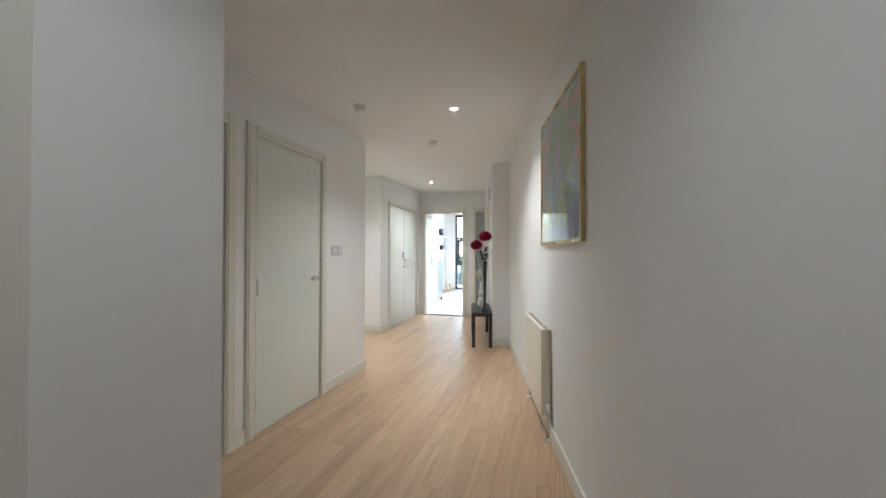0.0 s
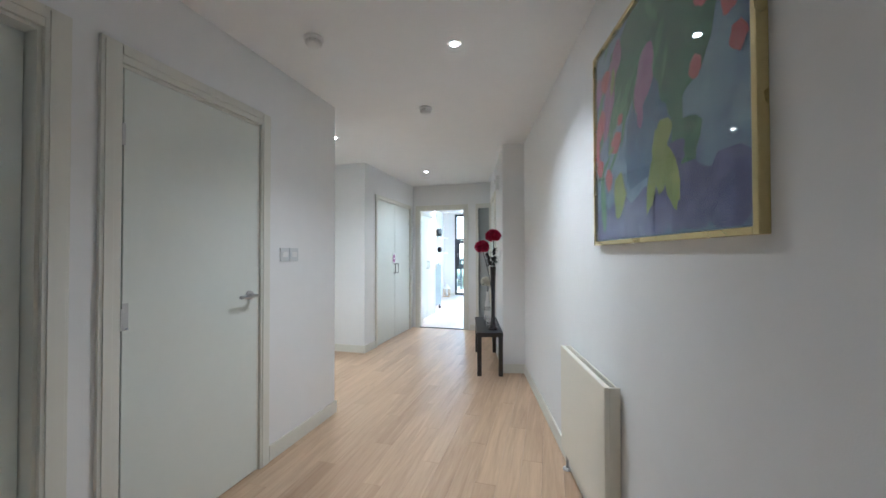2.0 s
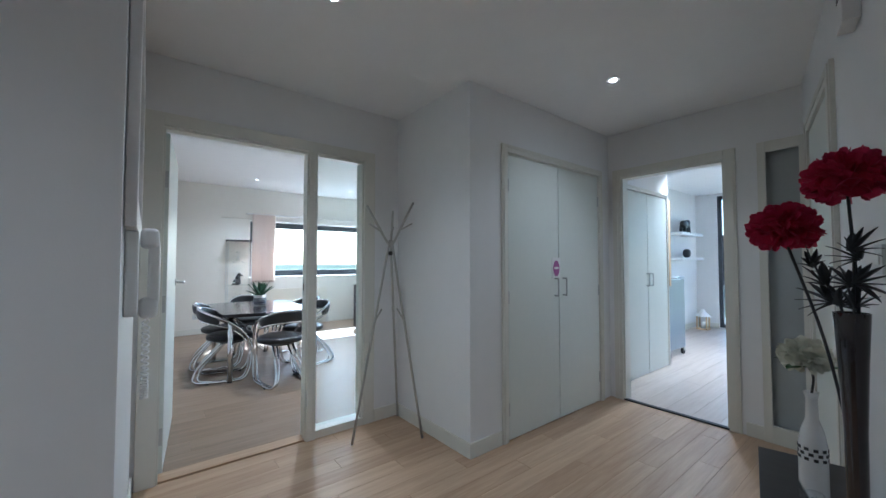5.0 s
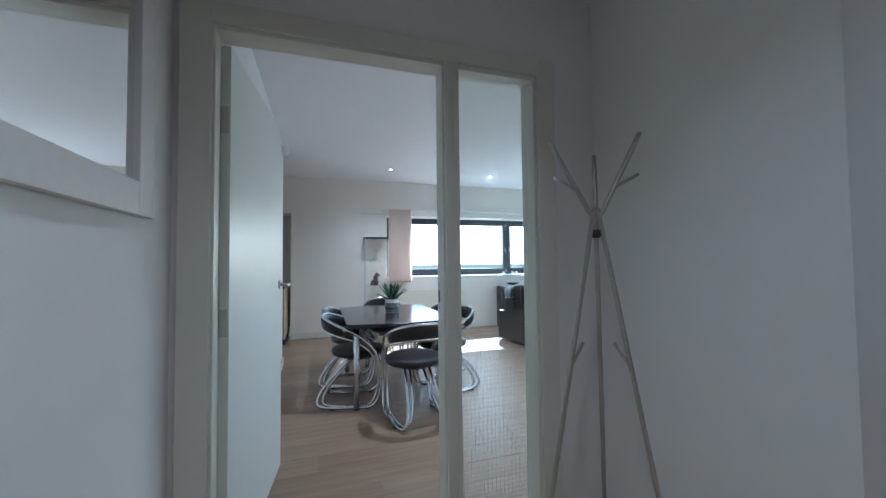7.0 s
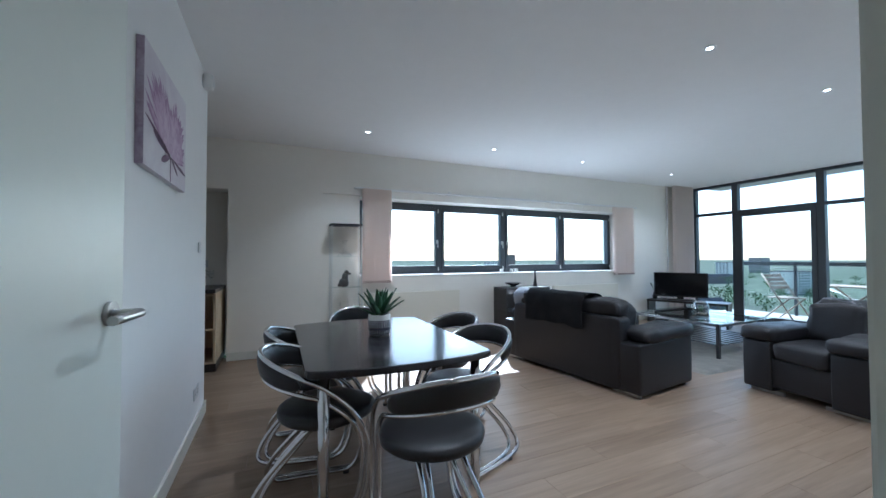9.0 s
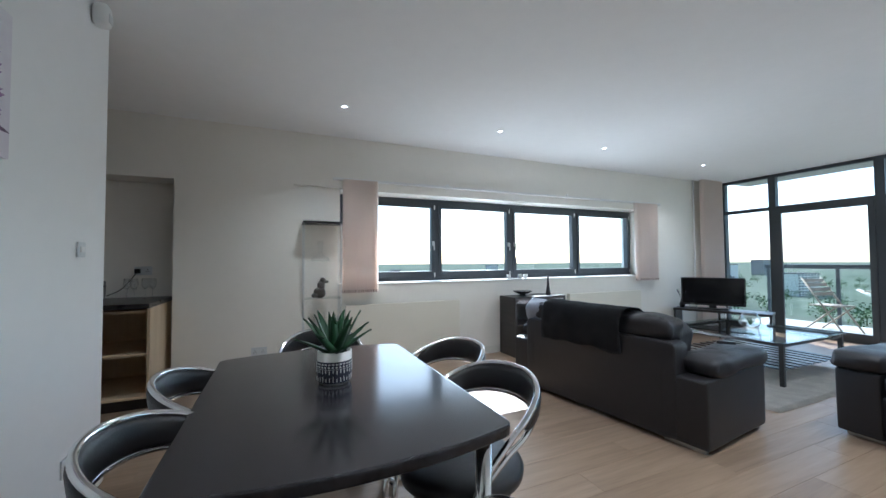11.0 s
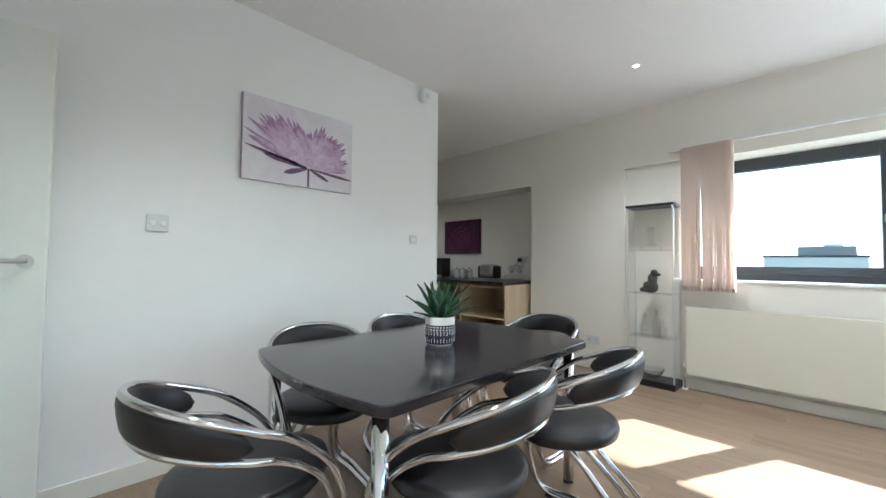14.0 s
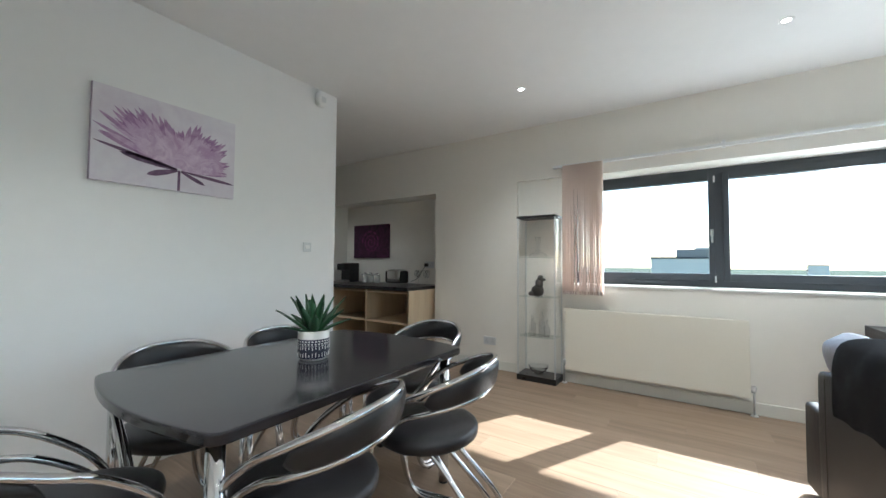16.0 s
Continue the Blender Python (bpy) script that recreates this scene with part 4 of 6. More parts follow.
# ---- radiators ----
def radiator(m, length, z0, z1, label):
    """A panel radiator on a wall whose face is local x = 0, the room on +x."""
    ob = thing("radiator", m, label, "radiator")
    part("front_panel", box(0.075, 0.095, 0, length, z0, z1, bevel=0.006), RADW, ob)
    part("back_panel", box(0.03, 0.042, 0.01, length - 0.01, z0, z1 - 0.01, bevel=0.003), RADW, ob)
    for y in (0.0, length - 0.006):
        part("side_panel", box(0.032, 0.076, y, y + 0.006, z0 + 0.01, z1 - 0.002, bevel=0.002), RADW, ob)
    bm = bmesh.new()
    bx(bm, 0.042, 0.046, 0.006, length - 0.006, z1 - 0.008, z1 - 0.002)
    bx(bm, 0.071, 0.075, 0.006, length - 0.006, z1 - 0.008, z1 - 0.002)
    k = int(length / 0.021)
    for i in range(k + 1):
        y = 0.006 + i * (length - 0.016) / k
        bx(bm, 0.046, 0.071, y, y + 0.005, z1 - 0.008, z1 - 0.002)
    part("top_grille", bm, RADW, ob, "slotted white top grille")
    for y, name in ((-0.022, "valve"), (length + 0.022, "lockshield")):
        bm = bmesh.new()
        tube(bm, [(0.055, y, 0.0), (0.055, y, z0 + 0.045)], 0.0075, 12)
        tube(bm, [(0.055, y + (0.03 if y < 0 else -0.03), z0 + 0.045), (0.055, y, z0 + 0.045)], 0.010, 12)
        v = part(name, bm, STEEL, ob, "chrome valve with pipe tail")
        lathe_at = (0.055, y, z0 + 0.045)
        part("valve_head", lathed([(0, 0), (0.013, 0), (0.016, 0.012), (0.016, 0.035), (0.012, 0.045), (0, 0.045)], 16, lathe_at), WHITE, v)
        part("collar", lathed([(0.009, 0), (0.026, 0), (0.024, 0.008), (0.009, 0.012)], 18, (0.055, y, 0)), WHITE, v, "white floor collar")
    for y in (0.0,):
        bm = bmesh.new()
        tube(bm, [(0.055, y - 0.004, z1 - 0.045), (0.055, y - 0.012, z1 - 0.045)], 0.013, 14)
        part("bleed_plug", bm, STEEL, ob)
    return ob


radiator(RIGHT @ pose(0.028, -1.80, 0, 0, 0, 180), 0.70, 0.145, 0.73, "white panel radiator on the corridor wall")
radiator(pose(WW, 5.79, 0), 1.40, 0.14, 0.73, "wide cream panel radiator under the window")
radiator(pose(WW, 8.96, 0), 1.46, 0.14, 0.73, "wide cream panel radiator behind the sofa")


# ---- pictures ----
def blob(bm, cy, cz, ry, rz, turn, x, seed, pointed=0.0, n=18):
    """A flat irregular painted patch on the local y-z plane."""
    r = random.Random(seed)
    vs = []
    for k in range(n):
        a = 2 * math.pi * k / n
        q = 1 + r.uniform(-0.14, 0.14)
        if pointed:
            q *= 1 - pointed * abs(math.sin(a)) ** 0.7 * (0.5 + 0.5 * math.cos(a))
        y, z = ry * q * math.cos(a), rz * q * math.sin(a)
        vs.append(bm.verts.new((x, cy + y * math.cos(turn) - z * math.sin(turn), cz + y * math.sin(turn) + z * math.cos(turn))))
    bm.faces.new(vs)


def brushed(name, a, b, scale=6):
    m = bpy.data.materials.new(name)
    m.use_nodes = True
    n, l = m.node_tree.nodes, m.node_tree.links
    tc, t, t2 = n.new("ShaderNodeTexCoord"), n.new("ShaderNodeTexNoise"), n.new("ShaderNodeTexNoise")
    t.inputs["Scale"].default_value, t.inputs["Detail"].default_value, t.inputs["Distortion"].default_value = scale, 5, 1.5
    t2.inputs["Scale"].default_value = scale * 9
    mix, mr, ad = n.new("ShaderNodeMix"), n.new("ShaderNodeMapRange"), n.new("ShaderNodeMath")
    ad.operation = "MULTIPLY_ADD"
    ad.inputs[1].default_value = 0.3
    mix.data_type = "RGBA"
    mix.inputs["A"].default_value, mix.inputs["B"].default_value = (*a, 1), (*b, 1)
    mr.inputs["From Min"].default_value, mr.inputs["From Max"].default_value = 0.5, 0.85
    l.new(tc.outputs["Object"], t.inputs["Vector"])
    l.new(tc.outputs["Object"], t2.inputs["Vector"])
    l.new(t2.outputs["Fac"], ad.inputs[0])
    l.new(t.outputs["Fac"], ad.inputs[2])
    l.new(ad.outputs[0], mr.inputs["Value"])
    l.new(mr.outputs["Result"], mix.inputs["Factor"])
    l.new(mix.outputs["Result"], n["Principled BSDF"].inputs["Base Color"])
    n["Principled BSDF"].inputs["Roughness"].default_value = 0.5
    return m


art = thing("framed_painting", RIGHT @ pose(0, -2.265, 1.30, 0, 0, 180), "gilt framed abstract painting of red and yellow flowers", "painting")
AW, AH = 0.98, 0.86
bm = bmesh.new()
for q in ((0, 0.017, 0, AH), (AW - 0.017, AW, 0, AH), (0.017, AW - 0.017, 0, 0.017), (0.017, AW - 0.017, AH - 0.017, AH)):
    bx(bm, 0.0, 0.025, *q, bevel=0.004)
part("picture_frame", bm, BRASS, art, "thin gilt frame")
part("canvas", box(0.004, 0.012, 0.02, AW - 0.02, 0.02, AH - 0.02), brushed("art_blue", (0.16, 0.22, 0.42), (0.34, 0.46, 0.58), 4), art)
rnd = random.Random(11)
strokes = {"green_leaf_patch": [], "deep_green_patch": [], "navy_patch": [], "red_flower_patch": [], "mauve_patch": [], "yellow_patch": [], "vase_patch": []}
strokes["deep_green_patch"] += [(0.62, 0.56, 0.22, 0.24, 0.1), (0.45, 0.74, 0.20, 0.15, 0.5), (0.34, 0.60, 0.10, 0.16, -0.5), (0.60, 0.38, 0.12, 0.13, 0.0), (0.80, 0.72, 0.17, 0.12, 0.2), (0.24, 0.68, 0.08, 0.12, 0.3), (0.70, 0.26, 0.10, 0.10, 0.4)]
strokes["vase_patch"] += [(0.45, 0.34, 0.13, 0.16, 0.0), (0.53, 0.40, 0.08, 0.15, 0.1), (0.60, 0.32, 0.06, 0.12, 0.0)]
for cy_, ry_ in ((0.10, 0.13), (0.30, 0.16), (0.52, 0.17), (0.74, 0.16), (0.92, 0.12)):
    strokes["navy_patch"].append((cy_, 0.085 + 0.03 * (cy_ > 0.6), ry_, 0.105, rnd.uniform(-0.1, 0.1)))
strokes["navy_patch"].append((0.66, 0.235, 0.075, 0.055, 0.5))
for _ in range(12):
    strokes["green_leaf_patch"].append((rnd.gauss(0.26, 0.11), rnd.gauss(0.50, 0.12), rnd.uniform(0.06, 0.13), rnd.uniform(0.010, 0.022), rnd.uniform(0.6, 1.3)))
for _ in range(7):
    strokes["green_leaf_patch"].append((rnd.uniform(0.40, 0.74), rnd.uniform(0.50, 0.80), rnd.uniform(0.05, 0.10), rnd.uniform(0.015, 0.03), rnd.uniform(0.9, 2.2)))
strokes["green_leaf_patch"] += [(0.10, 0.20, 0.15, 0.030, 1.65), (0.22, 0.34, 0.12, 0.014, 0.7), (0.12, 0.33, 0.10, 0.012, 0.5)]
strokes["red_flower_patch"] += [(0.07, 0.34, 0.038, 0.045, 0.3), (0.17, 0.27, 0.035, 0.055, 0.1), (0.25, 0.405, 0.055, 0.045, 0.5), (0.29, 0.485, 0.028, 0.024, 0.2), (0.08, 0.52, 0.045, 0.085, -0.6), (0.04, 0.43, 0.025, 0.06, 0.0), (0.14, 0.70, 0.05, 0.05, 0.3), (0.70, 0.78, 0.06, 0.04, 0.2), (0.88, 0.74, 0.05, 0.05, 0.4), (0.92, 0.55, 0.04, 0.05, 0.1), (0.82, 0.63, 0.045, 0.04, 0.6), (0.94, 0.44, 0.03, 0.04, 0.2), (0.78, 0.45, 0.03, 0.035, 0.2)]
strokes["mauve_patch"] += [(0.18, 0.60, 0.055, 0.17, -0.3), (0.05, 0.68, 0.05, 0.07, -0.4), (0.49, 0.555, 0.062, 0.125, -0.45), (0.46, 0.44, 0.022, 0.05, 0.0), (0.26, 0.74, 0.05, 0.08, -0.3)]
strokes["yellow_patch"] += [(0.283, 0.185, 0.055, 0.10, 0.0), (0.22, 0.66, 0.022, 0.06, -0.2), (0.60, 0.25, 0.05, 0.12, 0.1), (0.66, 0.19, 0.04, 0.11, 0.3), (0.54, 0.18, 0.03, 0.10, -0.3), (0.62, 0.33, 0.05, 0.05, 0.0), (0.20, 0.385, 0.03, 0.012, 0.2)]
TONES = {"vase_patch": ((0.07, 0.12, 0.28), (0.14, 0.24, 0.38)), "green_leaf_patch": ((0.10, 0.26, 0.13), (0.20, 0.40, 0.22)), "deep_green_patch": ((0.05, 0.15, 0.09), (0.11, 0.26, 0.15)), "navy_patch": ((0.10, 0.09, 0.27), (0.19, 0.19, 0.42)),
         "red_flower_patch": ((0.55, 0.09, 0.11), (0.68, 0.22, 0.24)), "mauve_patch": ((0.36, 0.12, 0.32), (0.54, 0.27, 0.46)), "yellow_patch": ((0.28, 0.34, 0.07), (0.44, 0.46, 0.13))}
for i, nm in enumerate(("deep_green_patch", "vase_patch", "navy_patch", "green_leaf_patch", "mauve_patch", "red_flower_patch", "yellow_patch")):
    paint = brushed(nm, *TONES[nm], 9)
    for j, (cy_, cz_, ry_, rz_, tn) in enumerate(strokes[nm]):
        bm = bmesh.new()
        blob(bm, cy_ * AW, cz_, ry_, rz_, tn, 0.0125 + 0.0007 * i + 0.00003 * j, 100 * i + j, 0.25)
        for v in bm.verts:
            v.co.y, v.co.z = min(max(v.co.y, 0.023), AW - 0.023), min(max(v.co.z, 0.023), AH - 0.023)
        part(nm, bm, paint, art)
g = part("glazing", box(0.020, 0.022, 0.02, AW - 0.02, 0.02, AH - 0.02), CLEAR, art, "picture glass")
g.visible_shadow = False

fc = thing("flower_canvas", pose(-3.75, PW, 1.585, 0, 0, 90), "canvas print of a mauve flower on pale lilac", "picture")
FW, FH = 0.733, 0.515       # local y runs along -x of the room
part("canvas", box(0.0, 0.03, 0, FW, 0, FH, bevel=0.003), brushed("lilac_ground", (0.66, 0.60, 0.68), (0.78, 0.76, 0.80), 2), fc)
part("edge_strip", box(0.001, 0.029, -0.0015, 0.0, 0.0, FH), brushed("lilac_edge", (0.36, 0.28, 0.38), (0.56, 0.48, 0.58), 10), fc)
cy, cz = 0.405, 0.125
pet = [bmesh.new() for _ in range(3)]
rnd = random.Random(3)


def petal(bm, ang, r0, r1, w, x):
    d = Vector((0, math.cos(ang), math.sin(ang)))
    s = Vector((0, -d.z, d.y)).normalized()
    o = Vector((x, cy, cz))
    row = []
    for t, q in ((0.0, 0.35), (0.35, 0.85), (0.7, 1.0), (0.9, 0.6), (1.0, 0.05)):
        row.append((o + d * (r0 + (r1 - r0) * t), w * q))
    ring = [p + s * q for p, q in row] + [p - s * q for p, q in reversed(row)]
    for p in ring:
        p.y, p.z = min(max(p.y, 0.002), FW - 0.002), min(max(p.z, 0.004), FH - 0.004)
    bm.faces.new([bm.verts.new(p) for p in ring])


RIM = sorted((math.atan2(z, y), math.hypot(y, z)) for y, z in ((0.33, 0.02), (0.335, 0.10), (0.30, 0.21), (0.18, 0.275), (0.09, 0.325), (0.0, 0.245), (-0.07, 0.285), (-0.15, 0.33), (-0.28, 0.31), (-0.40, 0.24), (-0.41, 0.12)))
for k in range(230):
    layer = k % 3
    ang = RIM[0][0] + (RIM[-1][0] - RIM[0][0]) * rnd.random()
    full = float(np.interp(ang, [q[0] for q in RIM], [q[1] for q in RIM]))
    reach = full * rnd.uniform(0.84, 1.0) * (1.0, 0.84, 0.60)[layer]
    petal(pet[layer], ang, 0.015, reach, rnd.uniform(0.010, 0.017), 0.0304 + 0.0002 * layer + 0.0000008 * k)
for nm, b_, (ca, cb) in zip(("outer_petals", "middle_petals", "inner_petals"), pet, (((0.30, 0.16, 0.33), (0.48, 0.33, 0.50)), ((0.46, 0.30, 0.48), (0.62, 0.48, 0.63)), ((0.52, 0.37, 0.54), (0.70, 0.58, 0.70)))):
    part(nm, b_, brushed(nm, ca, cb, 14), fc)
bm = bmesh.new()
for ang, r1, w in ((-0.10, 0.33, 0.010), (2.98, 0.29, 0.019), (3.45, 0.17, 0.017), (-0.42, 0.16, 0.012), (2.93, 0.41, 0.009)):
    petal(bm, ang, 0.01, r1, w, 0.0313)
bx(bm, 0.0305, 0.0312, cy - 0.007, cy + 0.007, 0.003, cz)
part("stem", bm, brushed("dark_mauve", (0.10, 0.05, 0.11), (0.20, 0.11, 0.20), 14), fc)

# ---- mirror, entry phone ----
mr_ = thing("wall_mirror", pose(-0.48, 4.165, 1.342), "wall mirror in a broad pale wooden frame", "mirror")
bm = bmesh.new()
MW, MH, FWD = 1.245, 0.79, 0.085
for q in ((-MW, -MW + FWD, 0, MH), (-FWD, 0, 0, MH), (-MW + FWD, -FWD, 0, FWD), (-MW + FWD, -FWD, MH - FWD, MH)):
    bx(bm, q[0], q[1], 0.002, 0.028, q[2], q[3], bevel=0.004)
part("mirror_frame", bm, mat("pale_limed_frame", (0.70, 0.68, 0.67), 0.45, grain=0.05, bump=0.05), mr_, "broad pale frame")
part("mirror_glass", box(-MW + FWD, -FWD, 0.004, 0.012, FWD, MH - FWD), MIRROR, mr_, "silvered mirror glass")
ph = thing("entry_phone", pose(-0.65, 4.166, 1.12), "white wall entry phone with a coiled cord", "phone")
part("base_plate", box(-0.05, 0.05, 0, 0.03, -0.02, 0.22, bevel=0.006), WHITE, ph)
bm = bmesh.new()
pillow(bm, 0.05, 0.045, 0.06, (0.0, 0.055, 0.20), 0.5, 0.5, 20, 10)
pillow(bm, 0.05, 0.045, 0.06, (0.0, 0.055, 0.0), 0.5, 0.5, 20, 10)
pillow(bm, 0.042, 0.03, 0.20, (0.0, 0.066, 0.10), 0.4, 0.5, 20, 12)
part("handset", bm, WHITE, ph)
coil = []
for k in range(360):
    t = k / 359
    a = t * 2 * math.pi * 30
    path = Vector((0.005 + 0.03 * math.sin(t * math.pi), 0.05, -0.03 - 0.22 * math.sin(t * math.pi) ** 0.8 * (1 if t < 0.5 else 0.9)))
    path.x += 0.045 * (t - 0.5)
    coil.append(path + Vector((0.008 * math.cos(a), 0.008 * math.sin(a), 0)))
part("cord", tubed(coil, 0.0022, 5), WHITE, ph, "coiled white cord")


# ---- switches, sockets, detectors ----
def wall_plate(name, m, w, h, label, category, rockers=1, sockets=0, steel=False):
    """On a wall whose face is local x = 0."""
    ob = thing(name, m, label, category)
    part("plate", box(0, 0.009, -w / 2, w / 2, -h / 2, h / 2, bevel=0.003), PLATE, ob)
    n = max(rockers, sockets)
    for i in range(n):
        y = (i - (n - 1) / 2) * w / n
        if rockers:
            part("rocker", box(0.009, 0.013, y - w / n * 0.28, y + w / n * 0.28, -h * 0.18, h * 0.20, bevel=0.002), WHITE, ob)
        else:
            bm = bmesh.new()
            for dy, dz in ((0, 0.012), (-0.01, -0.008), (0.01, -0.008)):
                bx(bm, 0.009, 0.0095, y + dy - 0.003, y + dy + 0.003, dz - 0.0045, dz + 0.0045)
            part("pin_holes", bm, BLACK, ob)
    return ob


sw = wall_plate("light_switch", pose(LW, 3.565, 1.262), 0.085, 0.088, "white rocker light switch", "switch")
copy_thing(sw, pose(LW, 3.655, 1.262))
dm = thing("dimmer_switch", pose(-3.368, PW, 1.287, 0, 0, 90), "white double dimmer switch with round knobs", "switch")
part("plate", box(0, 0.009, -0.046, 0.046, -0.043, 0.043, bevel=0.003), PLATE, dm)
for y in (-0.021, 0.021):
    bm = bmesh.new()
    tube(bm, [(0.009, y, 0), (0.022, y, 0)], 0.012, 20)
    part("knob", bm, WHITE, dm)
wall_plate("light_switch", pose(-5.095, PW, 1.285, 0, 0, 90), 0.075, 0.075, "small white thermostat switch", "switch")
wall_plate("wall_socket", pose(-5.03, PW, 0.27, 0, 0, 90), 0.146, 0.086, "white double wall socket", "socket", 0, 2)
wall_plate("wall_socket", pose(WW, 4.93, 0.30), 0.146, 0.086, "white double wall socket", "socket", 0, 2)
wall_plate("light_switch", RIGHT @ pose(-0.232, 0.318, 1.26, 0, 0, 180), 0.085, 0.085, "white rocker light switch", "switch")
th = thing("door_chime", RIGHT @ pose(-0.232, 0.50, 2.12, 0, 0, 180), "white wall-mounted door chime box", "chime")
part("case", box(0, 0.045, -0.055, 0.055, -0.09, 0.09, bevel=0.006), WHITE, th)
part("window", box(0.045, 0.0465, -0.018, 0.018, 0.0, 0.05, bevel=0.0005), BLACK, th, "small dark window")
for x, y in ((-0.01, 3.274), (0.27, 4.374)):
    sd = thing("smoke_detector", pose(x, y, HALL_C), "round white ceiling smoke detector", "detector")
    part("base", lathed([(0, 0), (0.052, 0), (0.052, -0.012), (0.049, -0.016), (0, -0.016)], 28), WHITE, sd)
    part("cap", lathed([(0, -0.045), (0.030, -0.044), (0.036, -0.036), (0.040, -0.018), (0, -0.018)], 28), WHITE, sd)
    for k in range(12):
        a = 2 * math.pi * k / 12
        part("vent_rib", box(0.0375, 0.043, -0.004, 0.004, -0.036, -0.016, m=pose(0, 0, 0, 0, 0, math.degrees(a))), WHITE, sd)
pr = thing("motion_sensor", pose(-5.18, PW, 2.535, 0, 0, 90), "white motion sensor high on the wall", "sensor")
bm = bmesh.new()
pillow(bm, 0.075, 0.085, 0.12, (0.036, 0, 0), 0.5, 0.6, 20, 12)
part("case", bm, WHITE, pr)
part("lens_slot", box(0.071, 0.0755, -0.022, 0.022, -0.035, 0.01, bevel=0.002), PLATE, pr)


# ---- coat stand ----
cs = thing("coat_stand", pose(-1.66, 5.625, 0), "tall silver tripod coat stand in the alcove corner", "coat stand")
K = Vector((0, 0, 1.375))
for i, (f, t) in enumerate((((-0.015, -0.285), (-0.02, -0.185, 1.655)), ((-0.24, 0.215), (-0.085, 0.07, 1.64)), ((0.20, 0.15), (0.055, 0.165, 1.70)))):
    out = Vector((f[0], f[1], 0)).normalized()
    top = Vector(t)
    # each rod is bent at the joint and leans back out on its own side
    knee = K + Vector((top.x, top.y, 0)).normalized() * 0.014
    part("leg", tubed(smooth_path([Vector((f[0], f[1], 0.004)), knee + (Vector((f[0], f[1], 0)) - knee) * 0.06, knee, knee + (top - knee) * 0.12, top], 6), 0.0088, 12), SILVER, cs)
    low = knee + (Vector((f[0], f[1], 0)) - knee) * 0.40
    part("low_hook", tubed([low, low - out * 0.055 + Vector((0, 0, 0.085))], 0.0062, 10), SILVER, cs)
    hi = knee + (top - knee) * 0.35
    part("high_hook", tubed([hi, hi + Vector((top.x, top.y, 0)).normalized() * 0.095 + Vector((0, 0, 0.052))], 0.0062, 10), SILVER, cs)
part("collar", lathed([(0.0, -0.075), (0.014, -0.075), (0.016, -0.06), (0.013, -0.045), (0.0, -0.045)], 16, K), RUBBER, cs, "small dark joint plug")

# ---- hall bench with vases ----
HB = pose(0.535, 5.86, 0, 0, 0, TILT)
hb = thing("console_bench", HB, "low black-brown bench with square legs", "bench")
part("top", box(-0.135, 0.135, -0.50, 0.50, 0.405, 0.45, bevel=0.003), EBONY, hb)
for sx in (-1, 1):
    for sy in (-1, 1):
        part("leg", box(sx * 0.11 - 0.022, sx * 0.11 + 0.022, sy * 0.475 - 0.022, sy * 0.475 + 0.022, 0, 0.405, bevel=0.002), EBONY, hb)
bv = tagged(put("tall_vase", lathed([(0, 0.0), (0.052, 0.0), (0.056, 0.006), (0.050, 0.016), (0.030, 0.045), (0.021, 0.10), (0.019, 0.22), (0.021, 0.40), (0.027, 0.56), (0.033, 0.68), (0.030, 0.68), (0.024, 0.56), (0.016, 0.3), (0.0, 0.28)], 32), BVASE, pose(0.645, 5.555, 0.45)), "tall slim black glossy vase", "vase")


def pompom(name, at, r, stem_from, material, label, seed, n=260):
    """A round bloom of many small curled petals on a stem."""
    ob = thing(name, pose(*at), label, "flower")
    rg = random.Random(seed)
    bm = bmesh.new()
    for k in range(n):
        z = 1 - 2 * (k + 0.5) / n
        a = k * 2.39996
        d = Vector((math.sqrt(1 - z * z) * math.cos(a), math.sqrt(1 - z * z) * math.sin(a), z * 0.86))
        if d.z < -0.7:
            continue
        s = d.orthogonal().normalized()
        s = (Matrix.Rotation(rg.uniform(0, 6.28), 3, d.normalized()) @ s).normalized()
        t = d.cross(s).normalized()
        L, w = r * rg.uniform(0.88, 1.05), r * rg.uniform(0.17, 0.24)
        ring = [bm.verts.new(p) for p in (d * L * 0.45 - s * w * 0.4, d * L * 0.85 - s * w + t * w * 0.3, d * L - s * w * 0.3 + t * w * 0.6, d * L + s * w * 0.3 + t * w * 0.6, d * L * 0.85 + s * w + t * w * 0.3, d * L * 0.45 + s * w * 0.4)]
        bm.faces.new(ring)
    pillow(bm, r * 1.2, r * 1.2, r * 1.05, (0, 0, 0), 1, 1, 14, 8)
    part("petals", bm, material, ob)
    part("stem", tubed(smooth_path([Vector(stem_from) - Vector(at), (Vector(stem_from) - Vector(at)) * 0.5 + Vector((0.012, 0.0, 0.0)), (0, 0, -r * 0.3)], 5), 0.0035, 8), DLEAF, ob)
    return ob


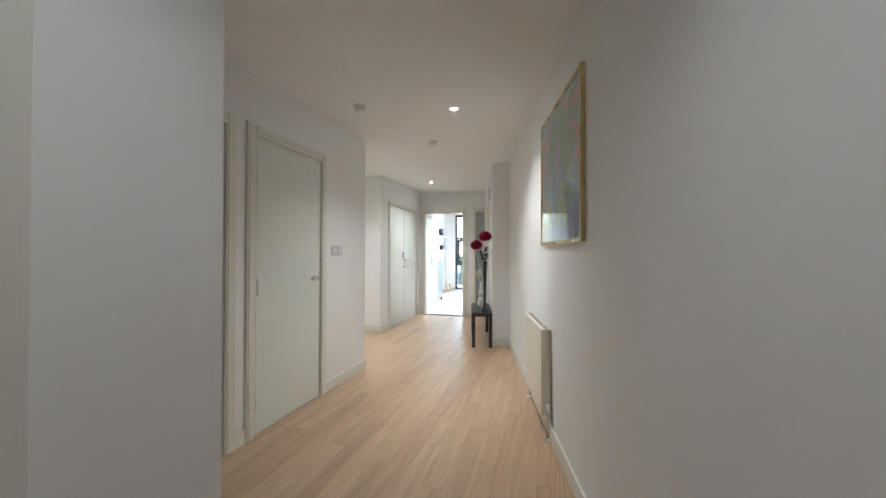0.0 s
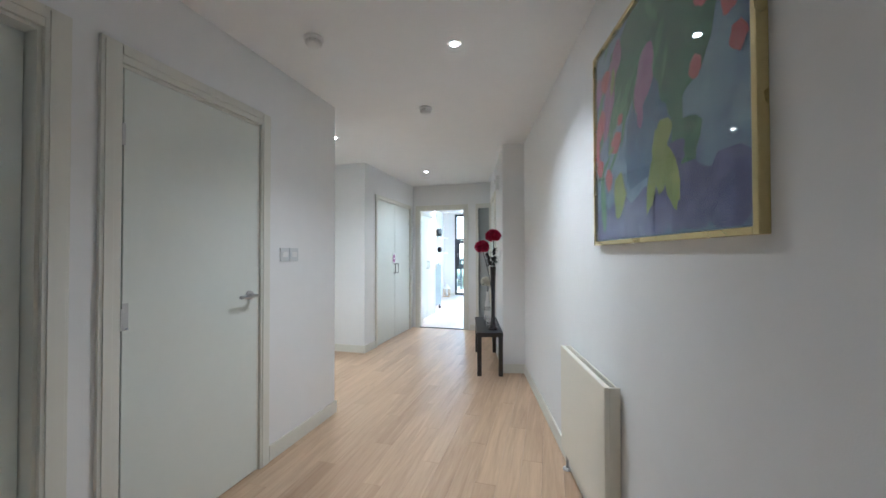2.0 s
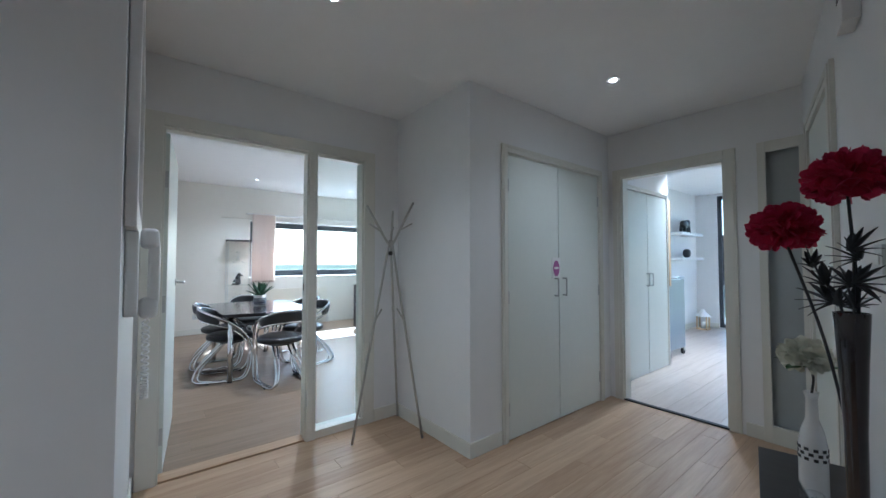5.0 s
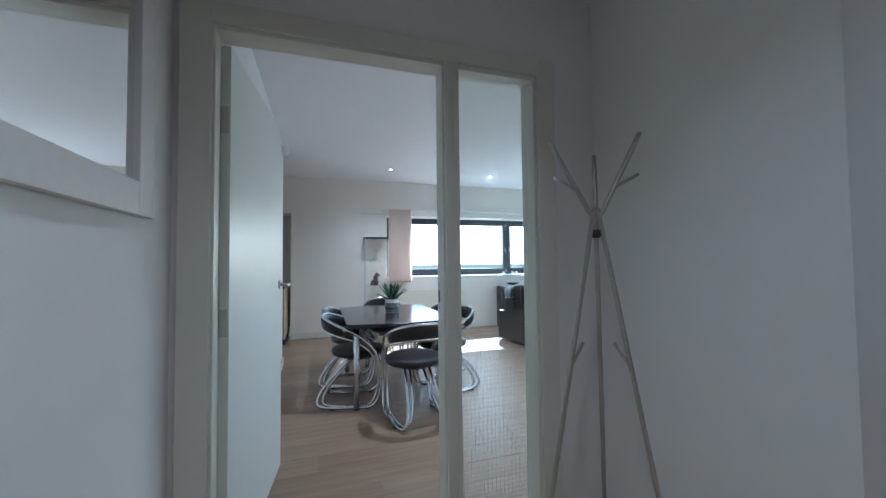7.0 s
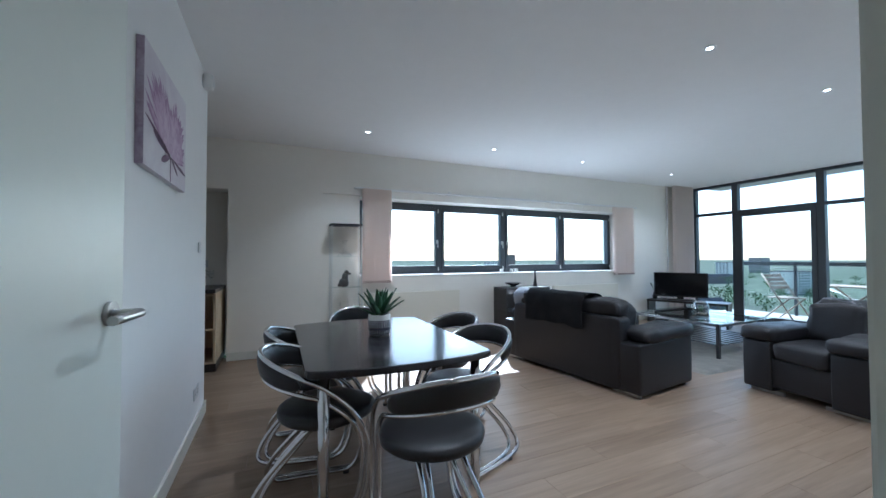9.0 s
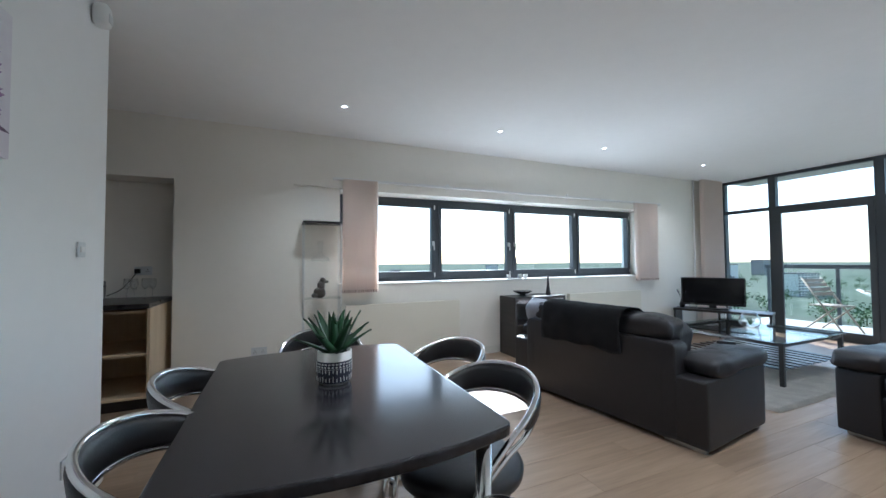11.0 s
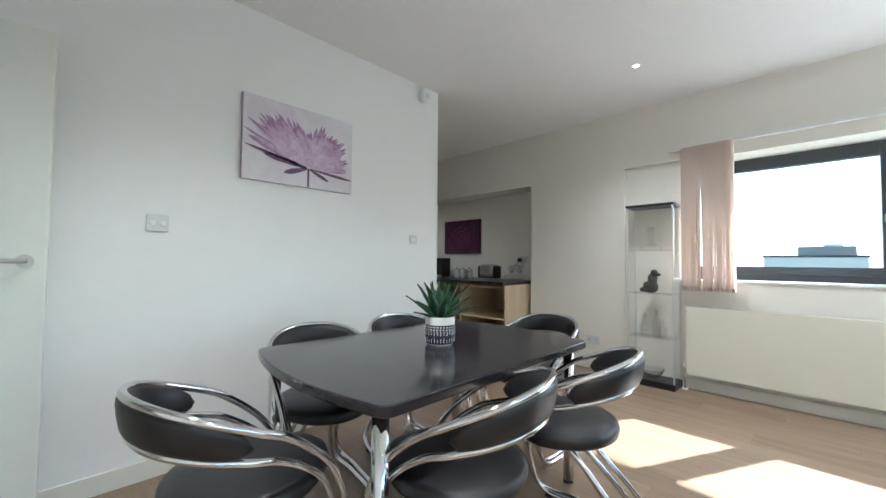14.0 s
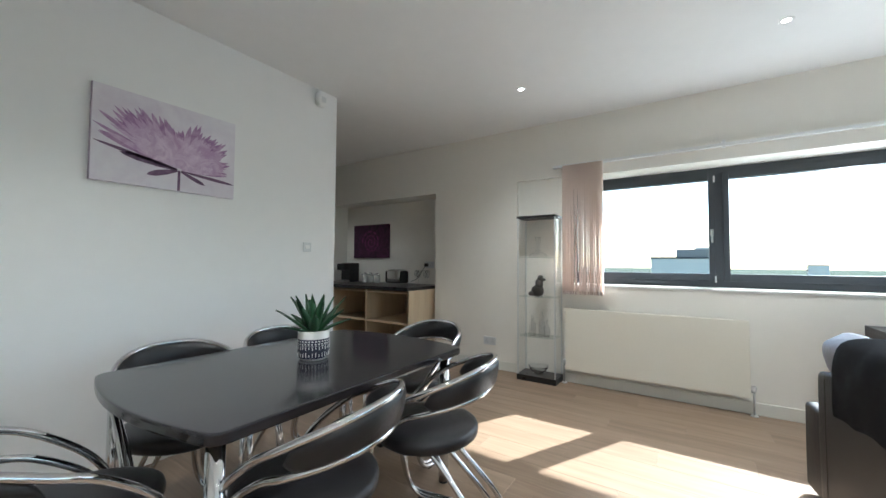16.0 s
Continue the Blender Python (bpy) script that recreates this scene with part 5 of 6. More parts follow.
pompom("pompom_flower", (0.642, 5.60, 1.465), 0.088, (0.645, 5.555, 0.76), MAGENTA, "large magenta artificial pompom flower", 1)
pompom("pompom_flower", (0.520, 5.60, 1.345), 0.083, (0.645, 5.555, 0.76), MAGENTA, "large magenta artificial pompom flower", 2)
sp = thing("leaf_spray", pose(0.648, 5.575, 1.12), "dark charcoal artificial leaf spray in the vase", "foliage")
part("stem", tubed(smooth_path([(-0.003, -0.02, -0.36), (0.0, 0.0, 0.02), (0.004, 0.01, 0.20)], 6), 0.003, 7), DLEAF, sp)
part("stem", tubed(smooth_path([(-0.003, -0.02, -0.30), (-0.02, 0.0, 0.01), (-0.075, 0.01, 0.11)], 6), 0.003, 7), DLEAF, sp)
rnd = random.Random(8)
for x, z, lean, size in ((0.0, 0.16, 0.9, 0.085), (0.012, 0.14, 2.5, 0.075), (0.004, 0.08, 0.4, 0.10), (-0.002, 0.075, 2.6, 0.09), (0.0, 0.02, 1.4, 0.085), (-0.05, 0.075, 1.9, 0.085), (-0.035, 0.03, 2.7, 0.10), (-0.03, 0.025, 0.8, 0.08), (-0.07, 0.12, 1.7, 0.07)):
    bm = bmesh.new()
    turn = rnd.uniform(-0.5, 0.5)
    for k in range(7):                         # a palm of pointed lobes
        f = (k - 3) / 3
        a = lean + f * 0.95
        out = (math.cos(a) * math.cos(turn), math.cos(a) * math.sin(turn) + 0.25 * rnd.uniform(-1, 1), 0)
        rise = math.asin(max(-0.98, min(0.98, math.sin(a))))
        leaf_blade(bm, size * (1 - 0.42 * abs(f)), size * 0.30, 0.004, (x, 0.005, z), out, rise, 0.012)
    part("leaf", bm, DLEAF, sp)
wv = thing("bottle_vase", pose(0.515, 5.98, 0.45), "white ceramic bottle vase with pierced dark pattern", "vase")
part("body", lathed([(0, 0), (0.036, 0), (0.038, 0.01), (0.037, 0.19), (0.030, 0.235), (0.017, 0.275), (0.015, 0.34), (0.020, 0.365), (0.017, 0.365), (0.012, 0.34), (0, 0.33)], 28), CERAMIC, wv)
bm = bmesh.new()
for k in range(10):
    for j in range(3):
        bx(bm, 0.0365, 0.0385, -0.006, 0.006, 0.145 + j * 0.016, 0.155 + j * 0.016, m=pose(0, 0, 0, 0, 0, 36 * k + 18 * (j % 2)))
part("pierced_pattern", bm, BLACK, wv)
wf = pompom("hydrangea_flower", (0.505, 5.97, 0.935), 0.075, (0.515, 5.98, 0.80), PETALW, "white artificial hydrangea with green leaves", 5, 180)
for a in (0.2, 2.6, 4.4):
    bm = bmesh.new()
    leaf_blade(bm, 0.11, 0.055, 0.004, (0, 0, -0.035), (math.cos(a), math.sin(a), 0), 0.2, 0.02)
    part("leaf", bm, GLEAF, wf, "green leaf")
gb = thing("glass_block", pose(0.545, 5.80, 0.45, 0, 0, 20), "clear glass candle block with faceted rows", "ornament")
for j in range(3):
    for i in range(2):
        part("bead", pillowed(0.045, 0.04, 0.034, (0, (i - 0.5) * 0.045, 0.02 + j * 0.034), 0.7, 0.7, 14, 8), DECANT, gb)
part("plate", box(-0.03, 0.03, -0.055, 0.055, 0, 0.004, bevel=0.001), DECANT, gb)
part("back_plate", box(-0.032, -0.028, -0.055, 0.055, 0.004, 0.115), DECANT, gb)

# ---- sofa ----
def make_sofa(m, L, D, seats, label):
    s = thing("sofa" if seats > 1 else "armchair", m, label, "sofa" if seats > 1 else "armchair")
    part("back_frame", pillowed(L - 0.36, 0.17, 0.64, (L / 2, 0.085, 0.35), 0.10, 0.08, 48, 20, 0.006), SOFAL, s)
    part("base", pillowed(L - 0.10, D - 0.12, 0.26, (L / 2, D / 2 + 0.03, 0.19), 0.12, 0.12, 40, 16), SOFAL, s)
    for x in (0.115, L - 0.115):
        part("arm", pillowed(0.23, D - 0.02, 0.43, (x, D / 2, 0.245), 0.07, 0.07, 44, 18, 0.005), SOFAL, s)
        part("arm_pad", pillowed(0.29, D - 0.10, 0.15, (x, D / 2 + 0.07, 0.515), 0.55, 0.32, 56, 24, 0.035), SOFAL, s)
    w = (L - 0.46) / seats
    for i in range(seats):
        x = 0.23 + w * (i + 0.5)
        part("seat_cushion", pillowed(w + 0.01, D - 0.28, 0.17, (x, D / 2 + 0.14, 0.385), 0.4, 0.25, 44, 18, 0.025), SOFAL, s)
        part("back_cushion", pillowed(w + 0.02, 0.22, 0.40, (x, 0.26, 0.60), 0.45, 0.3, 48, 22, 0.035, pose(0, 0, 0, 8)), SOFAL, s)
        part("head_roll", pillowed(w + 0.06, 0.24, 0.19, (x, 0.145, 0.735), 0.65, 0.38, 64, 28, 0.05), SOFAL, s)
    for x in (0.16, L - 0.16):
        for y in (0.06, D - 0.08):
            part("foot", box(x - 0.13, x + 0.13, y - 0.012, y + 0.012, 0.0, 0.032, bevel=0.004), STEEL, s, "flat chrome foot")
    for x in (0.27, L - 0.27):
        part("back_seam", box(x - 0.0015, x + 0.0015, -0.001, 0.004, 0.09, 0.64), RUBBER, s)
    return s


SOFA = pose(-5.86, 7.29, 0, 0, 0, 7)
make_sofa(SOFA, 1.74, 0.86, 2, "dark brown leather two-seat sofa with chrome feet")
make_sofa(pose(-3.05, 9.42, 0, 0, 0, 174), 0.86, 0.84, 1, "dark brown leather armchair beside the rug")
th_ = bmesh.new()
prof = [(-0.012, 0.52), (-0.016, 0.58), (-0.016, 0.65), (-0.012, 0.74), (0.02, 0.825), (0.10, 0.852), (0.20, 0.845), (0.28, 0.82), (0.36, 0.74), (0.40, 0.60)]
g0 = None
for i in range(25):
    x = 0.40 + i * 0.0325
    row = []
    for j, (y, z) in enumerate(smooth_path([(0, a, b) for a, b in prof], 3)[k].yz for k in range(28)):
        lift = 0.010 * noise.noise(Vector((x * 7, y * 5, z * 4)))
        drop = 0.05 * noise.noise(Vector((x * 5, 3.3, 0))) * max(0, 1 - j / 8)
        row.append(th_.verts.new((x + 0.02 * noise.noise(Vector((z * 4, x * 3, 1))), y - 0.006 + lift, z + drop + abs(lift))))
    if g0:
        for k in range(len(row) - 1):
            th_.faces.new((g0[k], g0[k + 1], row[k + 1], row[k])).smooth = True
    g0 = row
bmesh.ops.solidify(th_, geom=th_.faces[:], thickness=0.012)
tagged(put("throw_blanket", th_, THROW, SOFA), "black knitted throw draped over the sofa back", "blanket")
tagged(put("cushion", pillowed(0.40, 0.20, 0.30, (0.30, 0.15, 0.70), 0.6, 0.5, 36, 14, 0.02, pose(0, 0, 0, 20, 0, 6)), CUSHION, SOFA), "blue-grey satin cushion at the sofa end", "cushion")
bm = bmesh.new()
bx(bm, 0, 0.11, 0, 0.05, 0, 0.02, bevel=0.004)
tagged(put("remote_control", bm, BLACK, pose(-4.355, 7.997, 0.609, 0, 0, 40)), "black remote control on the sofa arm", "remote")

# ---- dark cabinet under the window with ornaments ----
cb = thing("low_cabinet", pose(-6.96, 7.82, 0), "black-brown open shelf cabinet under the window", "cabinet")
CX, CY, CZ = 0.36, 0.80, 0.75
for q in ((0, CX, 0, 0.03, 0, CZ - 0.03), (0, CX, CY - 0.03, CY, 0, CZ - 0.03)):
    part("side_panel", box(*q, bevel=0.002), EBONY, cb)
part("top", box(0, CX, 0, CY, CZ - 0.03, CZ, bevel=0.002), EBONY, cb)
part("back_panel", box(0, 0.01, 0.03, CY - 0.03, 0.03, CZ - 0.03), EBONY, cb)
for z in (0.03, 0.38):
    part("shelf", box(0.01, CX - 0.005, 0.03, CY - 0.03, z, z + 0.022, bevel=0.002), EBONY, cb)
tagged(put("shallow_bowl", lathed([(0, 0), (0.05, 0), (0.05, 0.012), (0.03, 0.02), (0.09, 0.04), (0.13, 0.065), (0.127, 0.068), (0.08, 0.05), (0, 0.035)], 32), BVASE, pose(-6.78, 8.06, CZ)), "shallow dark footed bowl on the cabinet", "bowl")
tagged(put("black_bottle_vase", lathed([(0, 0), (0.032, 0), (0.034, 0.02), (0.018, 0.12), (0.012, 0.20), (0.014, 0.27), (0.011, 0.27), (0, 0.2)], 24), BVASE, pose(-6.73, 8.44, CZ)), "slim black bottle vase on the cabinet", "vase")
for y in (8.02, 8.21, 8.30):
    c_ = thing("sill_pot", pose(-7.04, y, 0.966), "small white candle pot on the window sill", "pot")
    part("cup", lathed([(0, 0), (0.026, 0), (0.032, 0.06), (0.029, 0.06), (0.024, 0.01), (0, 0.008)], 20), CERAMIC, c_)

# ---- television corner ----
ts = thing("tv_bench", pose(-6.32, 11.50, 0, 0, 0, 20), "long low black-brown television bench", "tv bench")
part("top", box(-0.62, 0.62, -0.2, 0.2, 0.385, 0.42, bevel=0.003), EBONY, ts)
part("shelf", box(-0.57, 0.57, -0.18, 0.18, 0.10, 0.125, bevel=0.003), EBONY, ts)
for x in (-0.6, 0.0, 0.6):
    part("side_panel", box(x - 0.015, x + 0.015, -0.19, 0.19, 0.0, 0.385, bevel=0.002), EBONY, ts)
tv = thing("television", pose(-6.44, 11.48, 0.42, 0, 0, 32), "black flat screen television switched off", "television")
part("casing", box(-0.42, 0.42, -0.012, 0.035, 0.055, 0.50, bevel=0.005), BLACK, tv)
part("screen", box(-0.40, 0.40, -0.0145, -0.012, 0.085, 0.485), SCREEN, tv, "dark glossy screen")
part("neck", box(-0.05, 0.05, 0.0, 0.03, 0.015, 0.06, bevel=0.004), BLACK, tv)
part("stand", box(-0.20, 0.20, -0.09, 0.11, 0.0, 0.015, bevel=0.005), BLACK, tv)
wg = thing("small_bouquet", pose(-6.80, 11.28, 0.42), "dark vase with pale dried stems", "vase")
part("vase", lathed([(0, 0), (0.03, 0), (0.045, 0.05), (0.02, 0.11), (0.03, 0.13), (0.026, 0.13), (0, 0.1)], 20), BVASE, wg)
for k in range(7):
    a = k * 0.9
    part("dried_stem", tubed([(0, 0, 0.1), (0.03 * math.cos(a), 0.03 * math.sin(a), 0.2), (0.07 * math.cos(a), 0.07 * math.sin(a), 0.27 + 0.02 * (k % 3))], [0.003, 0.003, 0.009], 6), PETALW if k % 2 else DLEAF, wg)
tagged(put("glass_globe", lathed([(0, 0), (0.03, 0), (0.05, 0.03), (0.055, 0.06), (0.04, 0.10), (0.03, 0.11), (0.027, 0.11), (0.036, 0.098), (0.05, 0.06), (0.045, 0.033), (0, 0.01)], 24), DECANT, pose(-6.62, 11.28, 0.42)), "round clear glass candle globe", "candle holder")

# ---- glass coffee table on the rug ----
rg_ = bmesh.new()
nx_, ny_ = 56, 80
grid = [[rg_.verts.new((-5.75 + 1.42 * i / nx_ + (0.012 * noise.noise(Vector((j * 0.9, i, 0))) if i in (0, nx_) else 0), 8.72 + 1.95 * j / ny_ + (0.012 * noise.noise(Vector((i * 0.9, j, 5))) if j in (0, ny_) else 0),
                         (0.004 if i in (0, nx_) or j in (0, ny_) else 0.022 + 0.007 * noise.noise(Vector((i * 0.8, j * 0.8, 2)))))) for j in range(ny_ + 1)] for i in range(nx_ + 1)]
for i in range(nx_):
    for j in range(ny_):
        rg_.faces.new((grid[i][j], grid[i + 1][j], grid[i + 1][j + 1], grid[i][j + 1])).smooth = True
bmesh.ops.solidify(rg_, geom=rg_.faces[:], thickness=0.003)
tagged(put("rug", rg_, RUGM), "pale grey shaggy rug under the coffee table", "rug")
ct = thing("coffee_table", pose(-5.16, 9.98, 0.024), "square glass coffee table with a dark metal frame", "table")
part("glass_top", box(-0.58, 0.58, -0.60, 0.60, 0.40, 0.415, bevel=0.003), GREENGLASS, ct, "thick clear glass top")
for sx in (-1, 1):
    for sy in (-1, 1):
        part("leg", box(sx * 0.54 - 0.018, sx * 0.54 + 0.018, sy * 0.56 - 0.018, sy * 0.56 + 0.018, 0, 0.40, bevel=0.002), BLACK, ct)
for q in ((-0.54, 0.54, -0.575, -0.545), (-0.54, 0.54, 0.545, 0.575)):
    part("rail", box(*q, 0.365, 0.395, bevel=0.002), BLACK, ct)
for q in ((-0.555, -0.525, -0.545, 0.545), (0.525, 0.555, -0.545, 0.545)):
    part("rail", box(*q, 0.365, 0.395, bevel=0.002), BLACK, ct)
for i in range(9):
    y = -0.5 + i * 0.125
    part("shelf_slat", box(-0.54, 0.54, y - 0.03, y + 0.03, 0.14, 0.152, bevel=0.002), BLACK, ct)
cv = thing("glass_vase", pose(-5.17, 10.0, 0.439), "round clear glass vase with a small green plant", "vase")
part("bowl", lathed([(0, 0), (0.07, 0.0), (0.10, 0.05), (0.10, 0.10), (0.07, 0.16), (0.06, 0.17), (0.057, 0.168), (0.066, 0.155), (0.094, 0.10), (0.094, 0.052), (0.066, 0.008), (0, 0.006)], 28), DECANT, cv)
for k in range(9):
    bm = bmesh.new()
    a = k * 2.4
    leaf_blade(bm, 0.09, 0.022, 0.006, (0, 0, 0.03), (math.cos(a), math.sin(a), 0), radians(50 + 3 * k))
    part("leaf", bm, GLEAF, cv)

# ---- kitchen recess ----
kc = thing("kitchen_unit", pose(-7.295, 2.213, 0), "birch open base unit with a shelf and dark worktop", "kitchen unit")
KL = 1.915
for y in (0.0, 0.60, 1.22, KL - 0.022):
    part("side_panel", box(0.0, 0.76, y, y + 0.022, 0.09, 0.84, bevel=0.002), BIRCH, kc)
part("back_panel", box(0, 0.012, 0.022, KL - 0.022, 0.09, 0.84), BIRCH, kc)
for a, b in ((0.022, 0.60), (0.622, 1.22), (1.242, KL - 0.022)):
    for z in (0.09, 0.44, 0.80):
        part("shelf", box(0.012, 0.75, a, b, z, z + 0.02, bevel=0.002), BIRCH, kc)
part("plinth", box(0.0, 0.72, 0, KL, 0, 0.09), EBONY, kc)
tagged(put("kitchen_worktop", box(-7.295, -6.49, 2.213, 4.13, 0.84, 0.88, bevel=0.005), COUNTER), "dark speckled laminate worktop", "worktop")
rose = thing("rose_canvas", pose(-7.299, 2.434, 1.232), "square canvas of a dark purple rose", "picture")
part("canvas", box(0, 0.03, 0, 0.716, 0, 0.504, bevel=0.003), brushed("rose_dark", (0.035, 0.008, 0.03), (0.10, 0.02, 0.075), 8), rose)
bm = bmesh.new()
for k in range(26):
    a, r_ = k * 0.62, 0.02 + 0.0062 * k
    blob(bm, 0.36 + r_ * math.cos(a), 0.24 + r_ * math.sin(a), 0.02 + 0.0012 * k, 0.010 + 0.0004 * k, a + 1.57, 0.0304 + 0.00002 * k, k, 0.2, 10)
part("rose_petals", bm, brushed("rose_petal", (0.10, 0.015, 0.07), (0.24, 0.04, 0.17), 20), rose)
pw = wall_plate("wall_socket", pose(-7.30, 3.87, 1.14), 0.146, 0.086, "double wall socket with a black plug", "socket", 0, 2)
part("plug", box(0.009, 0.05, -0.06, -0.015, -0.025, 0.02, bevel=0.005), BLACK, pw)
part("cable", tubed(smooth_path([(0.045, -0.04, -0.01), (0.07, -0.07, -0.07), (0.06, -0.16, -0.18), (0.08, -0.26, -0.235)], 6), 0.004, 7), BLACK, pw)
to = thing("toaster", pose(-7.05, 3.50, 0.88), "chrome two-slice toaster with black ends", "toaster")
part("body", pillowed(0.17, 0.24, 0.18, (0, 0, 0.10), 0.25, 0.3, 32, 14), CHROME, to)
for y in (-0.125, 0.125):
    part("end_cap", pillowed(0.16, 0.03, 0.165, (0, y, 0.095), 0.3, 0.4, 24, 12), BLACK, to)
for x in (-0.03, 0.03):
    part("slot", box(x - 0.012, x + 0.012, -0.09, 0.09, 0.186, 0.1915), BLACK, to)
part("lever", box(-0.02, 0.02, 0.138, 0.158, 0.12, 0.135, bevel=0.003), BLACK, to)
for i, y in enumerate((2.92, 3.04, 3.16)):
    k_ = thing("canister", pose(-7.03, y, 0.88), "small steel storage canister", "canister")
    part("body", lathed([(0, 0), (0.042, 0), (0.044, 0.005), (0.044, 0.11), (0, 0.11)], 24), STEEL, k_)
    part("lid", lathed([(0.045, 0.11), (0.045, 0.125), (0.02, 0.13), (0.008, 0.145), (0, 0.147)], 24), CHROME, k_)
cm = thing("coffee_machine", pose(-7.03, 2.58, 0.88), "black coffee machine on the worktop", "coffee machine")
part("body", box(-0.12, 0.05, -0.1, 0.1, 0.0, 0.28, bevel=0.015), BLACK, cm)
part("head", box(0.05, 0.15, -0.08, 0.08, 0.17, 0.27, bevel=0.012), BLACK, cm)
part("drip_tray", box(0.05, 0.16, -0.08, 0.08, 0.0, 0.03, bevel=0.004), STEEL, cm)
for i, y in enumerate((3.80, 3.87, 3.94, 4.01)):
    tagged(put("wine_glass", lathed([(0, 0), (0.03, 0.0), (0.03, 0.003), (0.004, 0.008), (0.004, 0.08), (0.025, 0.11), (0.030, 0.14), (0.025, 0.19), (0.023, 0.19), (0.028, 0.14), (0.023, 0.112), (0, 0.09)], 20), DECANT, pose(-7.1 + 0.05 * (i % 2), y, 0.88)), "clear stemmed wine glass", "wine glass")

# ---- bedroom seen through the end door ----
MWD = pose(CW - 0.1, 0, 0)
architrave("trim_wardrobe", MWD, 8.13, 9.20, 2.03, 0.05, depth=0.0)
for a, b, hy in ((8.14, 8.665, 8.62), (8.665, 9.19, 8.71)):
    d = flush_leaf("door_7", MWD, a, b, 2.02, 0.001, 0.02, "pale flush wardrobe door with a bow pull")
    bm = bmesh.new()
    tube(bm, smooth_path([(0.02, hy, 0.985), (0.05, hy, 0.985), (0.055, hy, 0.99), (0.055, hy, 1.115), (0.05, hy, 1.12), (0.02, hy, 1.12)], 4), 0.006, 10)
    part("pull", bm, STEEL, d)
tagged(put("wooden_board", box(-1.17, -1.145, 9.305, 9.36, 0.95, 2.02, bevel=0.004), PINE), "upright pine board against the wardrobe", "board")
hr = thing("clothes_rail", pose(-1.25, 9.75, 0), "grey metal clothes rail on castors", "clothes rail")
part("panel", box(-0.02, 0.02, -0.28, 0.28, 0.10, 1.02, bevel=0.008), mat("blue_grey_metal", (0.30, 0.33, 0.36), 0.35, 0.6), hr)
part("top_bar", tubed([(0, -0.31, 1.04), (0, 0.31, 1.04)], 0.014, 12), STEEL, hr)
for y in (-0.24, 0.24):
    part("castor", tubed([(-0.015, y, 0.04), (0.015, y, 0.04)], 0.04, 18), RUBBER, hr)
    part("fork", box(-0.022, 0.022, y - 0.014, y + 0.014, 0.05, 0.105, bevel=0.003), STEEL, hr)
for z in (1.28, 1.72):
    tagged(put("floating_shelf", box(DW + 0.02, DW + 0.26, 11.3, 12.3, z, z + 0.045, bevel=0.003), WHITE), "white floating wall shelf", "shelf")
el = bmesh.new()
pillow(el, 0.11, 0.24, 0.15, (0, 0, 0.155), 0.8, 0.9, 20, 12)
pillow(el, 0.09, 0.11, 0.12, (0, 0.15, 0.19), 0.8, 0.9, 16, 10)
for y in (-0.07, 0.07):
    for x in (-0.03, 0.03):
        tube(el, [(x, y, 0), (x, y, 0.12)], 0.025, 10)
tube(el, smooth_path([(0, 0.20, 0.19), (0, 0.25, 0.12), (0, 0.26, 0.04), (0, 0.29, 0.02)], 4), 0.016, 8)
tube(el, smooth_path([(0, -0.12, 0.18), (0, -0.15, 0.12), (0, -0.15, 0.07)], 4), 0.006, 6)
tagged(put("elephant_figure", el, BLACK, pose(DW + 0.14, 11.75, 1.765)), "black elephant ornament on the wall shelf", "figurine")
tagged(put("round_clock", pillowed(0.12, 0.16, 0.16, (0, 0, 0.08), 0.8, 0.9, 24, 12), BLACK, pose(DW + 0.14, 11.85, 1.325)), "round black ornament on the wall shelf", "ornament")
ln = thing("lantern", pose(-1.72, 12.35, 0), "small wooden candle lantern on the floor", "lantern")
for x in (-0.075, 0.075):
    for y in (-0.075, 0.075):
        part("post", box(x - 0.01, x + 0.01, y - 0.01, y + 0.01, 0.02, 0.24), PINE, ln)
part("base", box(-0.09, 0.09, -0.09, 0.09, 0, 0.02, bevel=0.003), PINE, ln)
bm = bmesh.new()
lathe(bm, [(0.135, 0.24), (0.04, 0.33), (0.03, 0.37), (0, 0.37), ], 4)
part("roof", bm, WHITE, ln, "white pyramid roof")
part("candle", lathed([(0, 0.02), (0.035, 0.02), (0.035, 0.14), (0, 0.14)], 16), CERAMIC, ln)

# ---- balcony furniture ----
def slatted_top(ob, x0, x1, y0, y1, z, n, name):
    w = (y1 - y0) / n
    for i in range(n):
        part(name, box(x0, x1, y0 + i * w + 0.006, y0 + (i + 1) * w - 0.006, z, z + 0.018, bevel=0.003), TEAK, ob)


